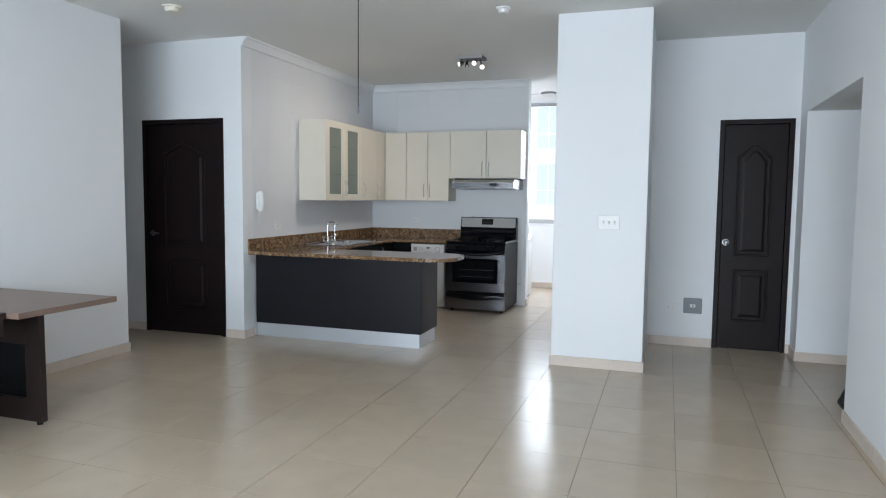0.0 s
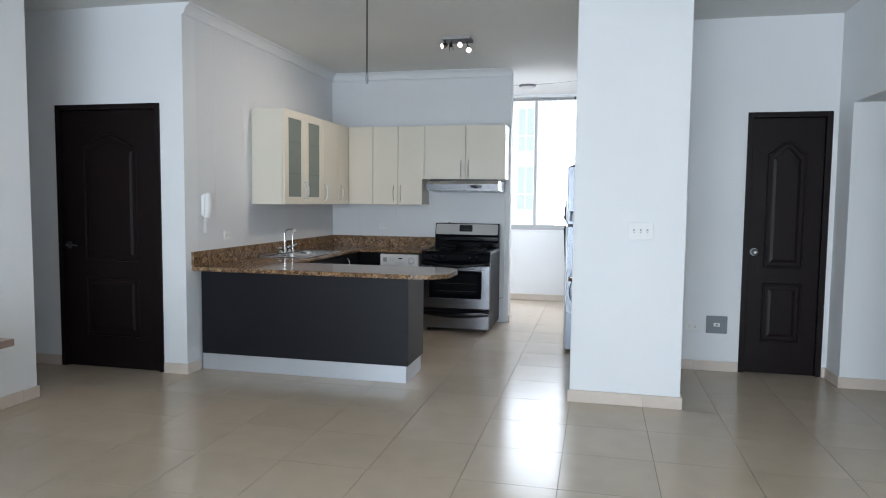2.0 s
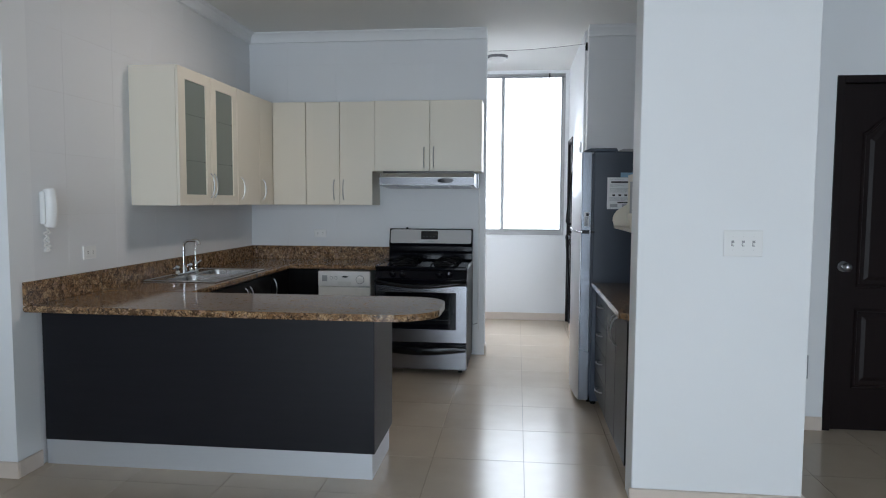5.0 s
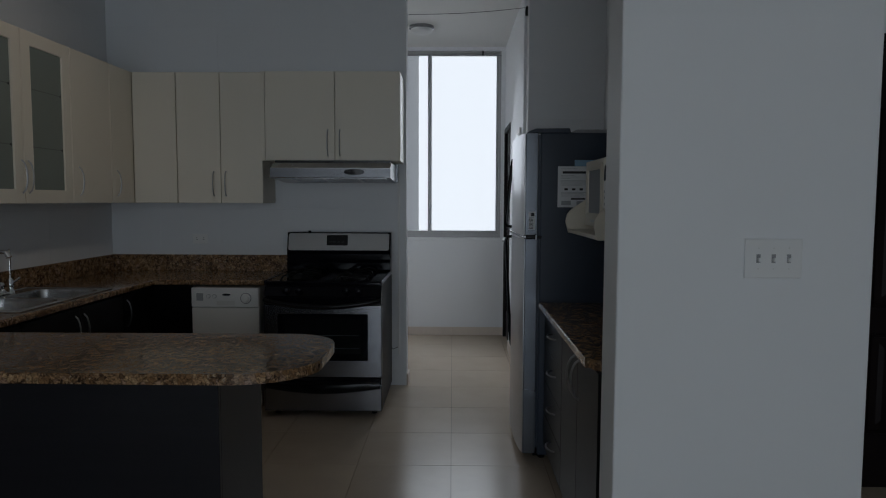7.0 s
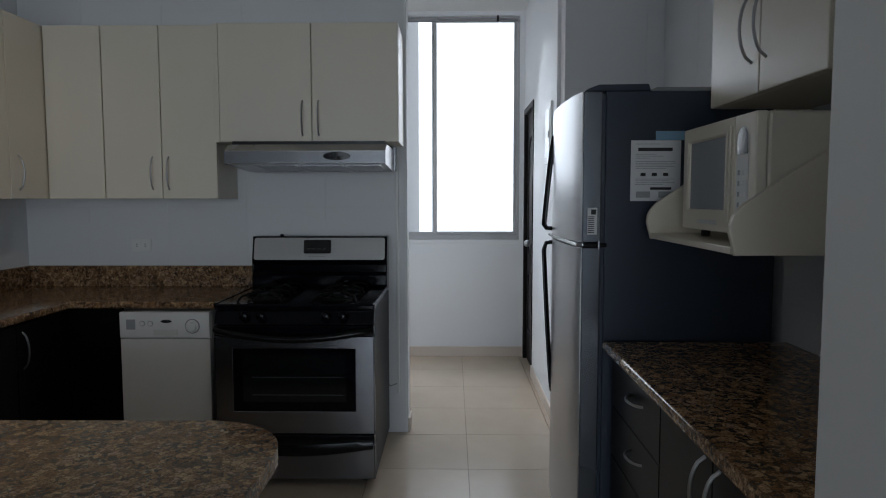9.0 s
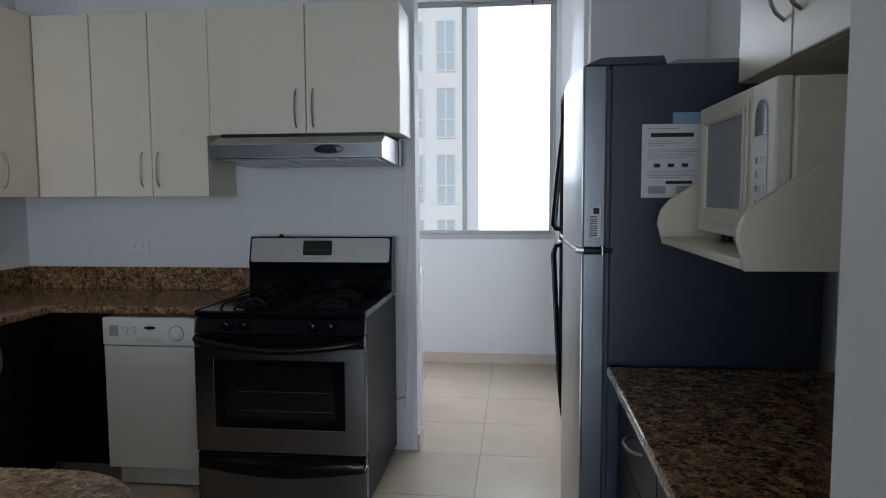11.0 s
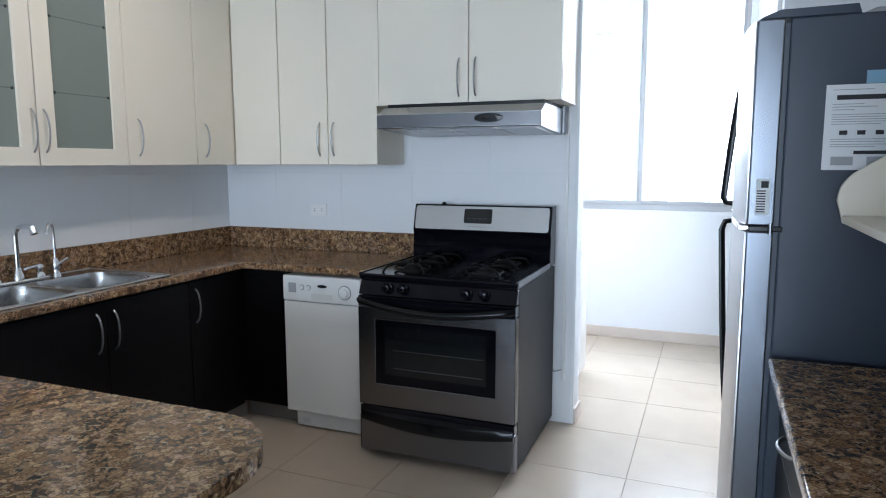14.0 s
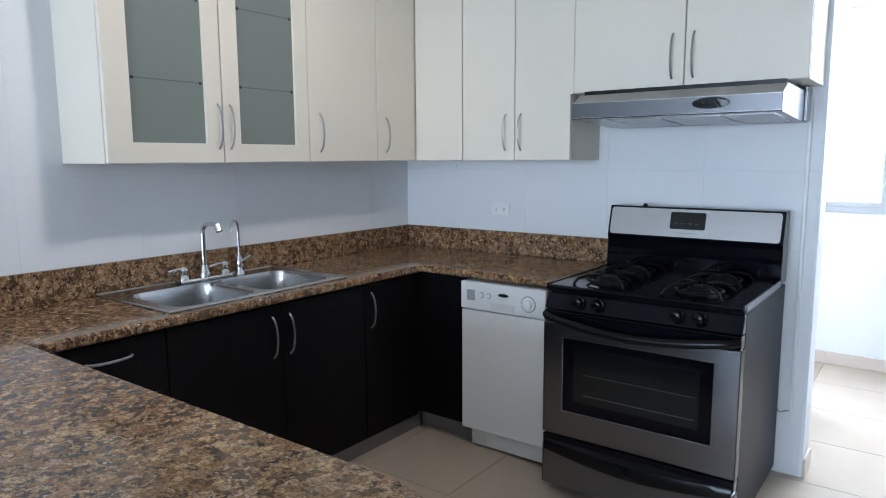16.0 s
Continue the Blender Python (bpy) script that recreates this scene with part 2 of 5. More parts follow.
M_PAPER = mat("printed_paper", (0.75, 0.76, 0.78), 0.7, vary=0.02)
M_INK = mat("black_ink", (0.02, 0.02, 0.022), 0.6)
M_GINK = mat("grey_ink", (0.36, 0.37, 0.39), 0.6)
M_BLUE = mat("pale_blue_paper", (0.25, 0.42, 0.58), 0.7, vary=0.04)
M_GREY = mat("grey_metal_paint", (0.2, 0.22, 0.24), 0.4, vary=0.05)
M_RACK = mat("dim_rack_wire", (0.06, 0.062, 0.065), 0.4)
M_BAG = mat("black_bin_bag", (0.01, 0.01, 0.012), 0.25, vary=0.2, bump=0.3, bump_scale=25)
M_GLASS = glass_material("clear_glass", (0.96, 0.98, 0.97), 0.0)
M_HAZE = lamp_material("bright_hazy_sky", (1.0, 0.99, 0.99), 4.7)
M_SPOT = lamp_material("lit_spot_bulb", (1.0, 0.84, 0.72), 4)
M_OPAL = mat("opal_glass", (0.7, 0.7, 0.68), 0.3, vary=0.02)
M_FACADE = mat("pale_facade_plaster", (0.84, 0.84, 0.84), 0.8, vary=0.05, scale=2, bump=0.1)
M_FWIN = mat("facade_window_glass", (0.55, 0.62, 0.68), 0.2, vary=0.15)
M_GROUND = mat("street_asphalt", (0.06, 0.06, 0.06), 0.9, vary=0.2)

# ---------------------------------------------------------------- mesh helpers
ORIGIN = {}


def thing(name, at, label, category, group="", kind=""):
    """A top-level thing: an Empty at its base."""
    ob = new(name)
    ob.empty_display_size = 0.1
    ob.location = at
    ORIGIN[ob] = Vector(at)
    return tagged(ob, label, category, group, kind)


def part(name, bm, material, parent, label="", smooth=False, kind=""):
    """One mesh object under a thing or a part; bm is in world metres."""
    o = ORIGIN.get(parent, Vector((0, 0, 0)))
    bmesh.ops.translate(bm, verts=bm.verts, vec=-o)
    bmesh.ops.recalc_face_normals(bm, faces=bm.faces)
    me = bpy.data.meshes.new(name)
    bm.to_mesh(me)
    bm.free()
    me.materials.append(material)
    if smooth:
        me.shade_smooth()
        me.set_sharp_from_angle(angle=radians(40))
    ob = new(name, me)
    ob.parent = parent
    ORIGIN[ob] = o
    return tagged(ob, label, "", "", kind)


def structure(name, bm, material, label, category):
    ob = part(name, bm, material, None)
    ORIGIN[ob] = Vector((0, 0, 0))
    return tagged(ob, label, category, "", "structure")


def box(x0, x1, y0, y1, z0, z1, bevel=0.0, seg=2, bm=None):
    bm = bm or bmesh.new()
    r = bmesh.ops.create_cube(bm, size=1)
    vs = r["verts"]
    bmesh.ops.scale(bm, verts=vs, vec=(abs(x1 - x0), abs(y1 - y0), abs(z1 - z0)))
    bmesh.ops.translate(bm, verts=vs, vec=((x0 + x1) / 2, (y0 + y1) / 2, (z0 + z1) / 2))
    if bevel:
        es = list({e for v in vs for e in v.link_edges})
        bmesh.ops.bevel(bm, geom=es, offset=bevel, segments=seg, affect="EDGES", profile=0.5)
    return bm


def boxes(*dims, bevel=0.0):
    bm = bmesh.new()
    for d in dims:
        box(*d, bevel=bevel, bm=bm)
    return bm


def cyl(a, b, r0, r1=None, n=20, bm=None, caps=True):
    """A round bar or cone from point a to point b."""
    bm = bm or bmesh.new()
    a, b = Vector(a), Vector(b)
    r1 = r0 if r1 is None else r1
    m = Matrix.Translation((a + b) / 2) @ (b - a).to_track_quat("Z", "Y").to_matrix().to_4x4()
    bmesh.ops.create_cone(bm, cap_ends=caps, segments=n, radius1=r0, radius2=r1, depth=(b - a).length, matrix=m)
    return bm


def tube(points, r, n=10, bm=None, flat=1.0):
    """A bent bar through points."""
    bm = bm or bmesh.new()
    pts = [Vector(p) for p in points]
    rings, up = [], None
    for i, p in enumerate(pts):
        d = (pts[min(i + 1, len(pts) - 1)] - pts[max(i - 1, 0)]).normalized()
        if up is None:
            up = d.orthogonal().normalized()
        up = (up - d * up.dot(d)).normalized()
        side = d.cross(up)
        rings.append([bm.verts.new(p + (up * math.cos(a) + side * math.sin(a) * flat) * r) for a in (2 * math.pi * k / n for k in range(n))])
    for q, w in zip(rings, rings[1:]):
        for k in range(n):
            bm.faces.new((q[k], q[(k + 1) % n], w[(k + 1) % n], w[k]))
    bm.faces.new(rings[0][::-1])
    bm.faces.new(rings[-1])
    return bm


def lathe(profile, centre, n=28, bm=None, axis="z"):
    """A turned body: profile of (radius, height)."""
    bm = bm or bmesh.new()
    rings = []
    for r, h in profile:
        ring = []
        for k in range(n):
            a = 2 * math.pi * k / n
            p = (r * math.cos(a), r * math.sin(a), h)
            if axis == "y":
                p = (p[0], -p[2], p[1])
            if axis == "x":
                p = (-p[2], p[0], p[1])
            ring.append(bm.verts.new(Vector(centre) + Vector(p)))
        rings.append(ring)
    for q, w in zip(rings, rings[1:]):
        for k in range(n):
            bm.faces.new((q[k], q[(k + 1) % n], w[(k + 1) % n], w[k]))
    bm.faces.new(rings[0][::-1])
    bm.faces.new(rings[-1])
    return bm


def prism(outline, axis, a, b, bevel=0.0, bm=None):
    """An outline of two-dimensional points, extruded along an axis from a to b. Points are the two other axes in order."""
    bm = bm or bmesh.new()

    def place(p, v):
        return {"x": (v, p[0], p[1]), "y": (p[0], v, p[1]), "z": (p[0], p[1], v)}[axis]

    lo = [bm.verts.new(place(p, a)) for p in outline]
    hi = [bm.verts.new(place(p, b)) for p in outline]
    n = len(outline)
    bm.faces.new(lo)
    bm.faces.new(hi)
    es = []
    for k in range(n):
        bm.faces.new((lo[k], lo[(k + 1) % n], hi[(k + 1) % n], hi[k]))
    if bevel:
        es = [e for e in bm.edges if (e.verts[0] in lo and e.verts[1] in lo) or (e.verts[0] in hi and e.verts[1] in hi)]
        bmesh.ops.bevel(bm, geom=es, offset=bevel, segments=3, affect="EDGES", profile=0.5)
    return bm


def frame_ring(axis, u0, u1, z0, z1, wl, wr, wb, wt, d0, d1, bevel=0.0):
    """A flat frame in one piece: u and z across its face, d through its depth; border widths left, right, bottom, top."""
    bm = bmesh.new()

    def place(u, d, z):
        return (u, d, z) if axis == "y" else (d, u, z)

    outer, inner = [(u0, z0), (u1, z0), (u1, z1), (u0, z1)], [(u0 + wl, z0 + wb), (u1 - wr, z0 + wb), (u1 - wr, z1 - wt), (u0 + wl, z1 - wt)]
    vs = {(k, j, d): bm.verts.new(place(p[0], d, p[1])) for k, loop in enumerate((outer, inner)) for j, p in enumerate(loop) for d in (d0, d1)}
    for j in range(4):
        n = (j + 1) % 4
        for d in (d0, d1):
            bm.faces.new((vs[0, j, d], vs[0, n, d], vs[1, n, d], vs[1, j, d]))
        for k in (0, 1):
            bm.faces.new((vs[k, j, d0], vs[k, n, d0], vs[k, n, d1], vs[k, j, d1]))
    bmesh.ops.recalc_face_normals(bm, faces=bm.faces)
    if bevel:
        es = [e for e in bm.edges if abs(e.link_faces[0].normal.dot(e.link_faces[1].normal)) < 0.1]
        bmesh.ops.bevel(bm, geom=es, offset=bevel, segments=2, affect="EDGES", profile=0.5)
    return bm


def cells(xs, ys, inside, z0, z1, bevel):
    """A slab made of the cells of a grid that lie inside; rounded along its upper and lower rim."""
    bm = bmesh.new()
    grid = {}

    def v(i, j):
        if (i, j) not in grid:
            grid[i, j] = bm.verts.new((xs[i], ys[j], z1))
        return grid[i, j]

    for i in range(len(xs) - 1):
        for j in range(len(ys) - 1):
            if inside((xs[i] + xs[i + 1]) / 2, (ys[j] + ys[j + 1]) / 2):
                bm.faces.new((v(i, j), v(i + 1, j), v(i + 1, j + 1), v(i, j + 1)))
    r = bmesh.ops.extrude_face_region(bm, geom=bm.faces[:])
    down = [g for g in r["geom"] if isinstance(g, bmesh.types.BMVert)]
    bmesh.ops.translate(bm, verts=down, vec=(0, 0, z0 - z1))
    bmesh.ops.recalc_face_normals(bm, faces=bm.faces)
    rim = [e for e in bm.edges if len(e.link_faces) == 2 and abs(e.link_faces[0].normal.dot(e.link_faces[1].normal)) < 0.1 and abs(e.verts[0].co.z - e.verts[1].co.z) < 1e-5]
    if bevel:
        bmesh.ops.bevel(bm, geom=rim, offset=bevel, segments=3, affect="EDGES", profile=0.5)
    return bm


# ---------------------------------------------------------------- the shell
CEIL = 2.965
KX, KY = -3.68, 8.727          # kitchen: left wall, back wall
WALL_END = -1.472              # free end of the back wall
RX = 1.425                     # wall with the opening to the corridor
LX = -4.33                     # long wall beside the table
WY = 10.66                     # window wall of the laundry

floor = structure("floor", box(-5.9, 3.4, -3.3, 10.9, -0.15, -0.006), M_GROUT, "beige polished porcelain floor tiles with thin grey joints", "floor")
structure("ceiling", box(-5.9, 3.4, -3.3, 10.9, CEIL, CEIL + 0.15), M_CEIL, "flat white painted plaster ceiling", "ceiling")

structure("wall_living_left", box(-5.75, LX, -3.15, 4.822, 0, CEIL), M_WALL, "smooth white painted wall beside the table", "wall")
structure("wall_entry_left", box(-5.9, -5.75, -3.15, 5.83, 0, CEIL), M_WALL, "white painted wall of the entry recess", "wall")
structure("wall_entry", boxes((-5.75, -4.883, 5.658, 5.83, 0, CEIL), (-3.893, KX, 5.658, 5.83, 0, CEIL), (-4.883, -3.893, 5.658, 5.83, 2.19, CEIL)), M_WALL, "white painted wall around the entry door", "wall")
# unseen block, added so no daylight leaks round the entry door
structure("wall_outside_entry", box(-4.95, -3.832, 5.832, 6.05, 0, 2.4), M_WALL, "unseen plain block behind the entry door that stops daylight", "wall")
wall_kl = structure("wall_kitchen_left", box(-3.83, KX - 0.0007, 5.83, KY + 0.15, 0, CEIL), M_WGROUT, "kitchen side wall clad in large white tiles", "wall")
wall_kb = structure("wall_kitchen_back", box(KX - 0.0007, WALL_END, KY + 0.0018, KY + 0.15, 0, CEIL), M_WGROUT, "kitchen back wall clad in large white tiles", "wall")
structure("wall_back_end", box(WALL_END, WALL_END + 0.012, KY + 0.002, KY + 0.152, 0, CEIL), M_WALL, "white painted free end of the kitchen wall", "wall")
structure("column", box(-0.622, 0.137, 5.725, 5.905, 0, CEIL, 0.006), M_WALL, "broad white painted column with light switches", "column")
wall_kr = structure("wall_kitchen_right", box(0.0007, 0.137, 5.905, KY + 0.15, 0, CEIL), M_WALL, "white partition behind the fridge and small worktop", "wall")
wall_ks = structure("wall_fridge_stub", box(-0.56, 0.0025, KY + 0.0007, KY + 0.15, 0, CEIL), M_WGROUT, "short tiled wall beside the fridge", "wall")
structure("wall_closet", boxes((0.137, 0.743, 6.94, 7.09, 0, CEIL), (1.385, RX, 6.94, 7.09, 0, CEIL), (0.743, 1.385, 6.94, 7.09, 2.19, CEIL)), M_WALL, "white painted wall around the closet door", "wall")
# unseen block, added against daylight round the closet door
structure("wall_closet_back", box(0.6, 1.5, 7.092, 7.35, 0, 2.4), M_WALL, "unseen plain block behind the closet door that stops daylight", "wall")
structure("wall_living_right", boxes((RX, RX + 0.14, -3.15, 4.88, 0, CEIL), (RX, RX + 0.14, 4.88, 6.63, 2.215, CEIL), (RX, RX + 0.14, 6.63, 7.09, 0, CEIL)), M_WALL, "white painted wall with a wide opening to the corridor", "wall")
structure("wall_corridor", box(RX + 0.14, 2.0, 6.63, 6.78, 0, CEIL), M_WALL, "white painted end wall of the door recess", "wall")
structure("wall_corridor_near", box(RX + 0.14, 2.0, 4.73, 4.88, 0, CEIL), M_WALL, "white painted corridor wall", "wall")
structure("wall_corridor_side", boxes((1.85, 2.0, 4.88, 5.69, 0, 2.215), (1.85, 2.0, 6.612, 6.63, 0, 2.215), (1.85, 2.0, 5.69, 6.612, 2.19, 2.215)), M_WALL, "white painted recess wall around a dark door", "wall")
# another unseen light stop, added behind the recess door
structure("wall_corridor_back", box(2.002, 2.2, 5.6, 6.7, 0, 2.4), M_WALL, "unseen plain block behind the recess door that stops daylight", "wall")
structure("corridor_ceiling", box(RX + 0.14, 2.0, 4.88, 6.63, 2.215, 2.3), M_CEIL, "low white corridor ceiling", "ceiling")
structure("wall_laundry_right", boxes((-0.58, -0.4, KY + 0.15, 10.0, 0, CEIL), (-0.58, -0.4, 10.63, WY, 0, CEIL), (-0.58, -0.4, 10.0, 10.63, 2.13, CEIL)), M_WALL, "white painted laundry wall with a dark door", "wall")
structure("wall_laundry_left", box(-3.4, -3.25, KY + 0.15, WY, 0, CEIL), M_WALL, "white painted laundry side wall", "wall")
structure("wall_window", boxes((-3.25, -0.4, WY, WY + 0.15, 0, 1.02), (-3.25, -0.4, WY, WY + 0.15, 2.93, CEIL), (-3.25, -3.1, WY, WY + 0.15, 1.02, 2.93), (-0.62, -0.4, WY, WY + 0.15, 1.02, 2.93)), M_WALL, "white painted wall below the laundry window", "wall")
structure("wall_balcony", boxes((-5.75, -3.9, -3.3, -3.15, 0, CEIL), (0.9, RX + 0.14, -3.3, -3.15, 0, CEIL), (-3.9, 0.9, -3.3, -3.15, 2.5, CEIL)), M_WALL, "white painted wall around the balcony opening", "wall")


def skirting(name, *dims):
    """Cut strips of floor tile along the foot of a wall, on the floor's own joints, over a thin grout bed."""
    bed = boxes(*[(x0 + 0.0015, x1 - 0.0015, y0 + 0.0015, y1 - 0.0015, 0, z1 - 0.0015) for x0, x1, y0, y1, z0, z1 in dims])
    root = structure(name, bed, M_SKIRT, "beige tile skirting along the foot of the wall", "baseboard")
    for x0, x1, y0, y1, z0, z1 in dims:
        along_x = x1 - x0 > y1 - y0
        a, b = (x0, x1) if along_x else (y0, y1)
        first = -1.117 if along_x else 5.19
        cuts = [a] + [c for c in (first + 0.5 * k for k in range(-20, 20)) if a + 0.03 < c < b - 0.03] + [b]
        for p, q in zip(cuts, cuts[1:]):
            p, q = p + (0.001 if p > a else 0), q - (0.001 if q < b else 0)
            part("skirting_tile", box(p, q, y0, y1, z0, z1, 0.003, 1) if along_x else box(x0, x1, p, q, z0, z1, 0.003, 1), M_SKIRT, root)


S, H = 0.013, 0.085
skirting("baseboard_living_left", (LX, LX + S, -3.1, 4.822 + S, 0, H), (-5.75, LX, 4.822, 4.822 + S, 0, H))
skirting("baseboard_entry", (-5.75, -4.885, 5.658 - S, 5.658, 0, H), (-3.89, KX + S, 5.658 - S, 5.658, 0, H), (KX, KX + S, 5.658, 5.83, 0, H))
skirting("baseboard_column", (-0.622 - S, 0.137 + S, 5.725 - 0.02, 5.725, 0, H), (0.137, 0.137 + S, 5.725, 6.94, 0, H))
skirting("baseboard_closet", (0.137, 0.741, 6.94 - S, 6.94, 0, H), (1.387, RX, 6.94 - S, 6.94, 0, H))
skirting("baseboard_living_right", (RX - S, RX, -3.1, 4.88, 0, H), (RX - S, RX, 6.63 - S, 6.94, 0, H), (RX, 1.85, 6.63 - S, 6.63, 0, H))
skirting("baseboard_window", (-3.25, -0.58, WY - S, WY, 0, H), (-0.58 - S, -0.58, KY + 0.15, 10.0, 0, H))
skirting("baseboard_wall_end", (WALL_END + 0.012, WALL_END + 0.012 + S, KY + 0.004, KY + 0.15, 0, H))

CROWN = [(0, 0), (0.075, 0), (0.072, -0.012), (0.05, -0.022), (0.032, -0.045), (0.022, -0.07), (0.02, -0.085), (0, -0.09)]
structure("crown_left", prism([(KX + a, CEIL + b) for a, b in CROWN], "y", 5.657, KY), M_WALL, "white plaster crown moulding under the ceiling", "trim")
structure("crown_back", prism([(KY - a, CEIL + b) for a, b in CROWN], "x", KX, WALL_END + 0.012), M_WALL, "white plaster crown moulding under the ceiling", "trim")
structure("crown_stub", prism([(KY - a, CEIL + b) for a, b in CROWN], "x", -0.562, 0.0), M_WALL, "white plaster crown moulding under the ceiling", "trim")

# ---------------------------------------------------------------- doors


def arch(u0, u1, z0, z1, rise):
    """The outline of a door panel with a cathedral head."""
    pts = [(u0, z0), (u1, z0), (u1, z1 - rise)]
    w = u1 - u0
    for k in range(1, 16):
        f = k / 16
        s = 0.5 - 0.5 * math.cos(2 * math.pi * f)
        pts.append((u1 - w * f, z1 - rise + rise * s ** 0.8))
    return pts + [(u0, z1 - rise)]


def inset(outline, d):
    cx = (min(p[0] for p in outline) + max(p[0] for p in outline)) / 2
    cz = (min(p[1] for p in outline) + max(p[1] for p in outline)) / 2
    hw, hh = max(p[0] for p in outline) - cx, max(p[1] for p in outline) - cz
    return [(cx + (u - cx) * (1 - d / hw), cz + (z - cz) * (1 - d / hh)) for u, z in outline]


def raised_panel(outline, face, out, axis):
    """A moulded field: a rounded bead round it, a groove, then the raised middle."""
    bm = bmesh.new()
    loops = []
    for d, h in ((0, 0), (0.006, 0.009), (0.016, 0.009), (0.024, -0.004), (0.034, -0.004), (0.07, 0.006)):
        o = inset(outline, d)
        loops.append([bm.verts.new((u, face + out * h, z) if axis == "y" else (face + out * h, u, z)) for u, z in o])
    n = len(outline)
    for a, b in zip(loops, loops[1:]):
        for k in range(n):
            bm.faces.new((a[k], a[(k + 1) % n], b[(k + 1) % n], b[k]))
    bm.faces.new(loops[-1])
    return bm


def panel_door(name, axis, u0, u1, plane, out, top, knob_u, label, lever=False):
    """A dark moulded door in its frame. axis: the wall's normal; out: the side from which it is seen."""
    root = thing(name, ((u0 + u1) / 2, plane, 0) if axis == "y" else (plane, (u0 + u1) / 2, 0), label, "door", "", "structure")

    def b(a0, a1, d0, d1, z0, z1, bev=0.003):
        p, q = plane + out * d0, plane + out * d1
        lo, hi = min(p, q), max(p, q)
        return box(a0, a1, lo, hi, z0, z1, bev) if axis == "y" else box(lo, hi, a0, a1, z0, z1, bev)

    f = 0.045
    part("jamb", b(u0, u0 + f, -0.1, 0.008, 0, top), M_ESPRESSO, root)
    part("jamb", b(u1 - f, u1, -0.1, 0.008, 0, top), M_ESPRESSO, root)
    part("head", b(u0 + f, u1 - f, -0.1, 0.008, top - f, top), M_ESPRESSO, root)
    face = plane - out * 0.022
    leaf = part("leaf", b(u0 + f + 0.003, u1 - f - 0.003, -0.062, -0.022, 0.002, top - f - 0.003), M_ESPRESSO, root)
    m = 0.135 * (u1 - u0) / 0.7
    part("upper_panel", raised_panel(arch(u0 + f + m, u1 - f - m, 0.9, top - 0.24, 0.1), face + out * 0.0005, out, axis), M_ESPRESSO, leaf)
    part("lower_panel", raised_panel([(u0 + f + m, 0.27), (u1 - f - m, 0.27), (u1 - f - m, 0.77), (u0 + f + m, 0.77)], face + out * 0.0005, out, axis), M_ESPRESSO, leaf)
    kz = 1.03
    if axis == "y":
        c = Vector((knob_u, face, kz))
        d = Vector((0, out, 0))
    else:
        c = Vector((face, knob_u, kz))
        d = Vector((out, 0, 0))
    bm = cyl(c, c + d * 0.008, 0.032, n=24)
    cyl(c + d * 0.008, c + d * 0.04, 0.012, bm=bm)
    if lever:
        way = 1 if knob_u < (u0 + u1) / 2 else -1
        e = c + d * 0.045
        tube([e, e + Vector((way * 0.05, 0, 0.003)), e + Vector((way * 0.12, 0, -0.004))], 0.01, bm=bm)
    else:
        s = bmesh.ops.create_uvsphere(bm, u_segments=20, v_segments=12, radius=0.027)
        bmesh.ops.translate(bm, verts=s["verts"], vec=c + d * 0.055)
    part("knob", bm, M_STEELD if lever else M_STEEL, leaf, "brushed steel door handle", True)
    return root


panel_door("door_1", "y", -4.883, -3.893, 5.658, -1, 2.19, -4.79, "closed dark espresso panelled entry door in its frame", True)
panel_door("door_2", "y", 0.743, 1.385, 6.94, -1, 2.19, 0.835, "closed dark espresso arched panel closet door")
recess_door = panel_door("door_3", "x", 5.69, 6.612, 1.85, -1, 2.19, 5.79, "closed dark espresso panelled door in the side recess")
for hz in (0.3, 1.2, 1.86):
    part("hinge", cyl((1.856, 6.566, hz - 0.05), (1.856, 6.566, hz + 0.05), 0.008, n=12), M_STEELD, recess_door, "worn steel door hinge", True)
panel_door("door_4", "x", 10.0, 10.63, -0.58, -1, 2.13, 10.1, "closed dark wooden laundry door")

# ---------------------------------------------------------------- laundry window


def laundry_window():
    # the width left of about -1.9 is unseen, added to suit the laundry fill
    x0, x1, z0, z1 = -3.1, -0.62, 1.02, 2.93
    root = thing("window_1", ((x0 + x1) / 2, WY, z0), "tall aluminium sliding window above a low wall", "window", "", "structure")
    y0, y1 = WY + 0.03, WY + 0.11
    part("window_frame", frame_ring("y", x0, x1, z0, z1, 0.02, 0.02, 0.045, 0.016, y0, y1, 0.003), M_WFRAME, root)
    for a, b, y in ((x0 + 0.02, -2.115, y0 + 0.045), (-2.15, -1.333, y0 + 0.012), (-1.375, x1 - 0.02, y0 + 0.045)):
        s = part("sash", frame_ring("y", a, b, z0 + 0.045, z1 - 0.016, 0.036, 0.026, 0.026, 0.024, y, y + 0.025, 0.002), M_WFRAME, root)
        g = part("pane", box(a + 0.036, b - 0.026, y + 0.01, y + 0.014, z0 + 0.071, z1 - 0.04), M_GLASS, s)
        g.visible_shadow = False
    part("window_sill", box(x0, x1, WY - 0.012, WY + 0.15, z0 - 0.03, z0 + 0.004, 0.004), M_WALL, root)
    part("head_track", box(x0, x1, y0 - 0.006, y0, z1 - 0.05, z1 - 0.036, 0.002), M_GPLASTIC, root, "dark sliding track at the window head")
    part("sash_latch", box(-0.818, -0.804, y0 - 0.02, y0 + 0.03, z1 - 0.05, z1 + 0.02, 0.003), M_BPLASTIC, root, "small dark latch at the window head")


laundry_window()

# ---------------------------------------------------------------- kitchen units
CT, CB = 0.872, 0.837           # worktop, top and underside


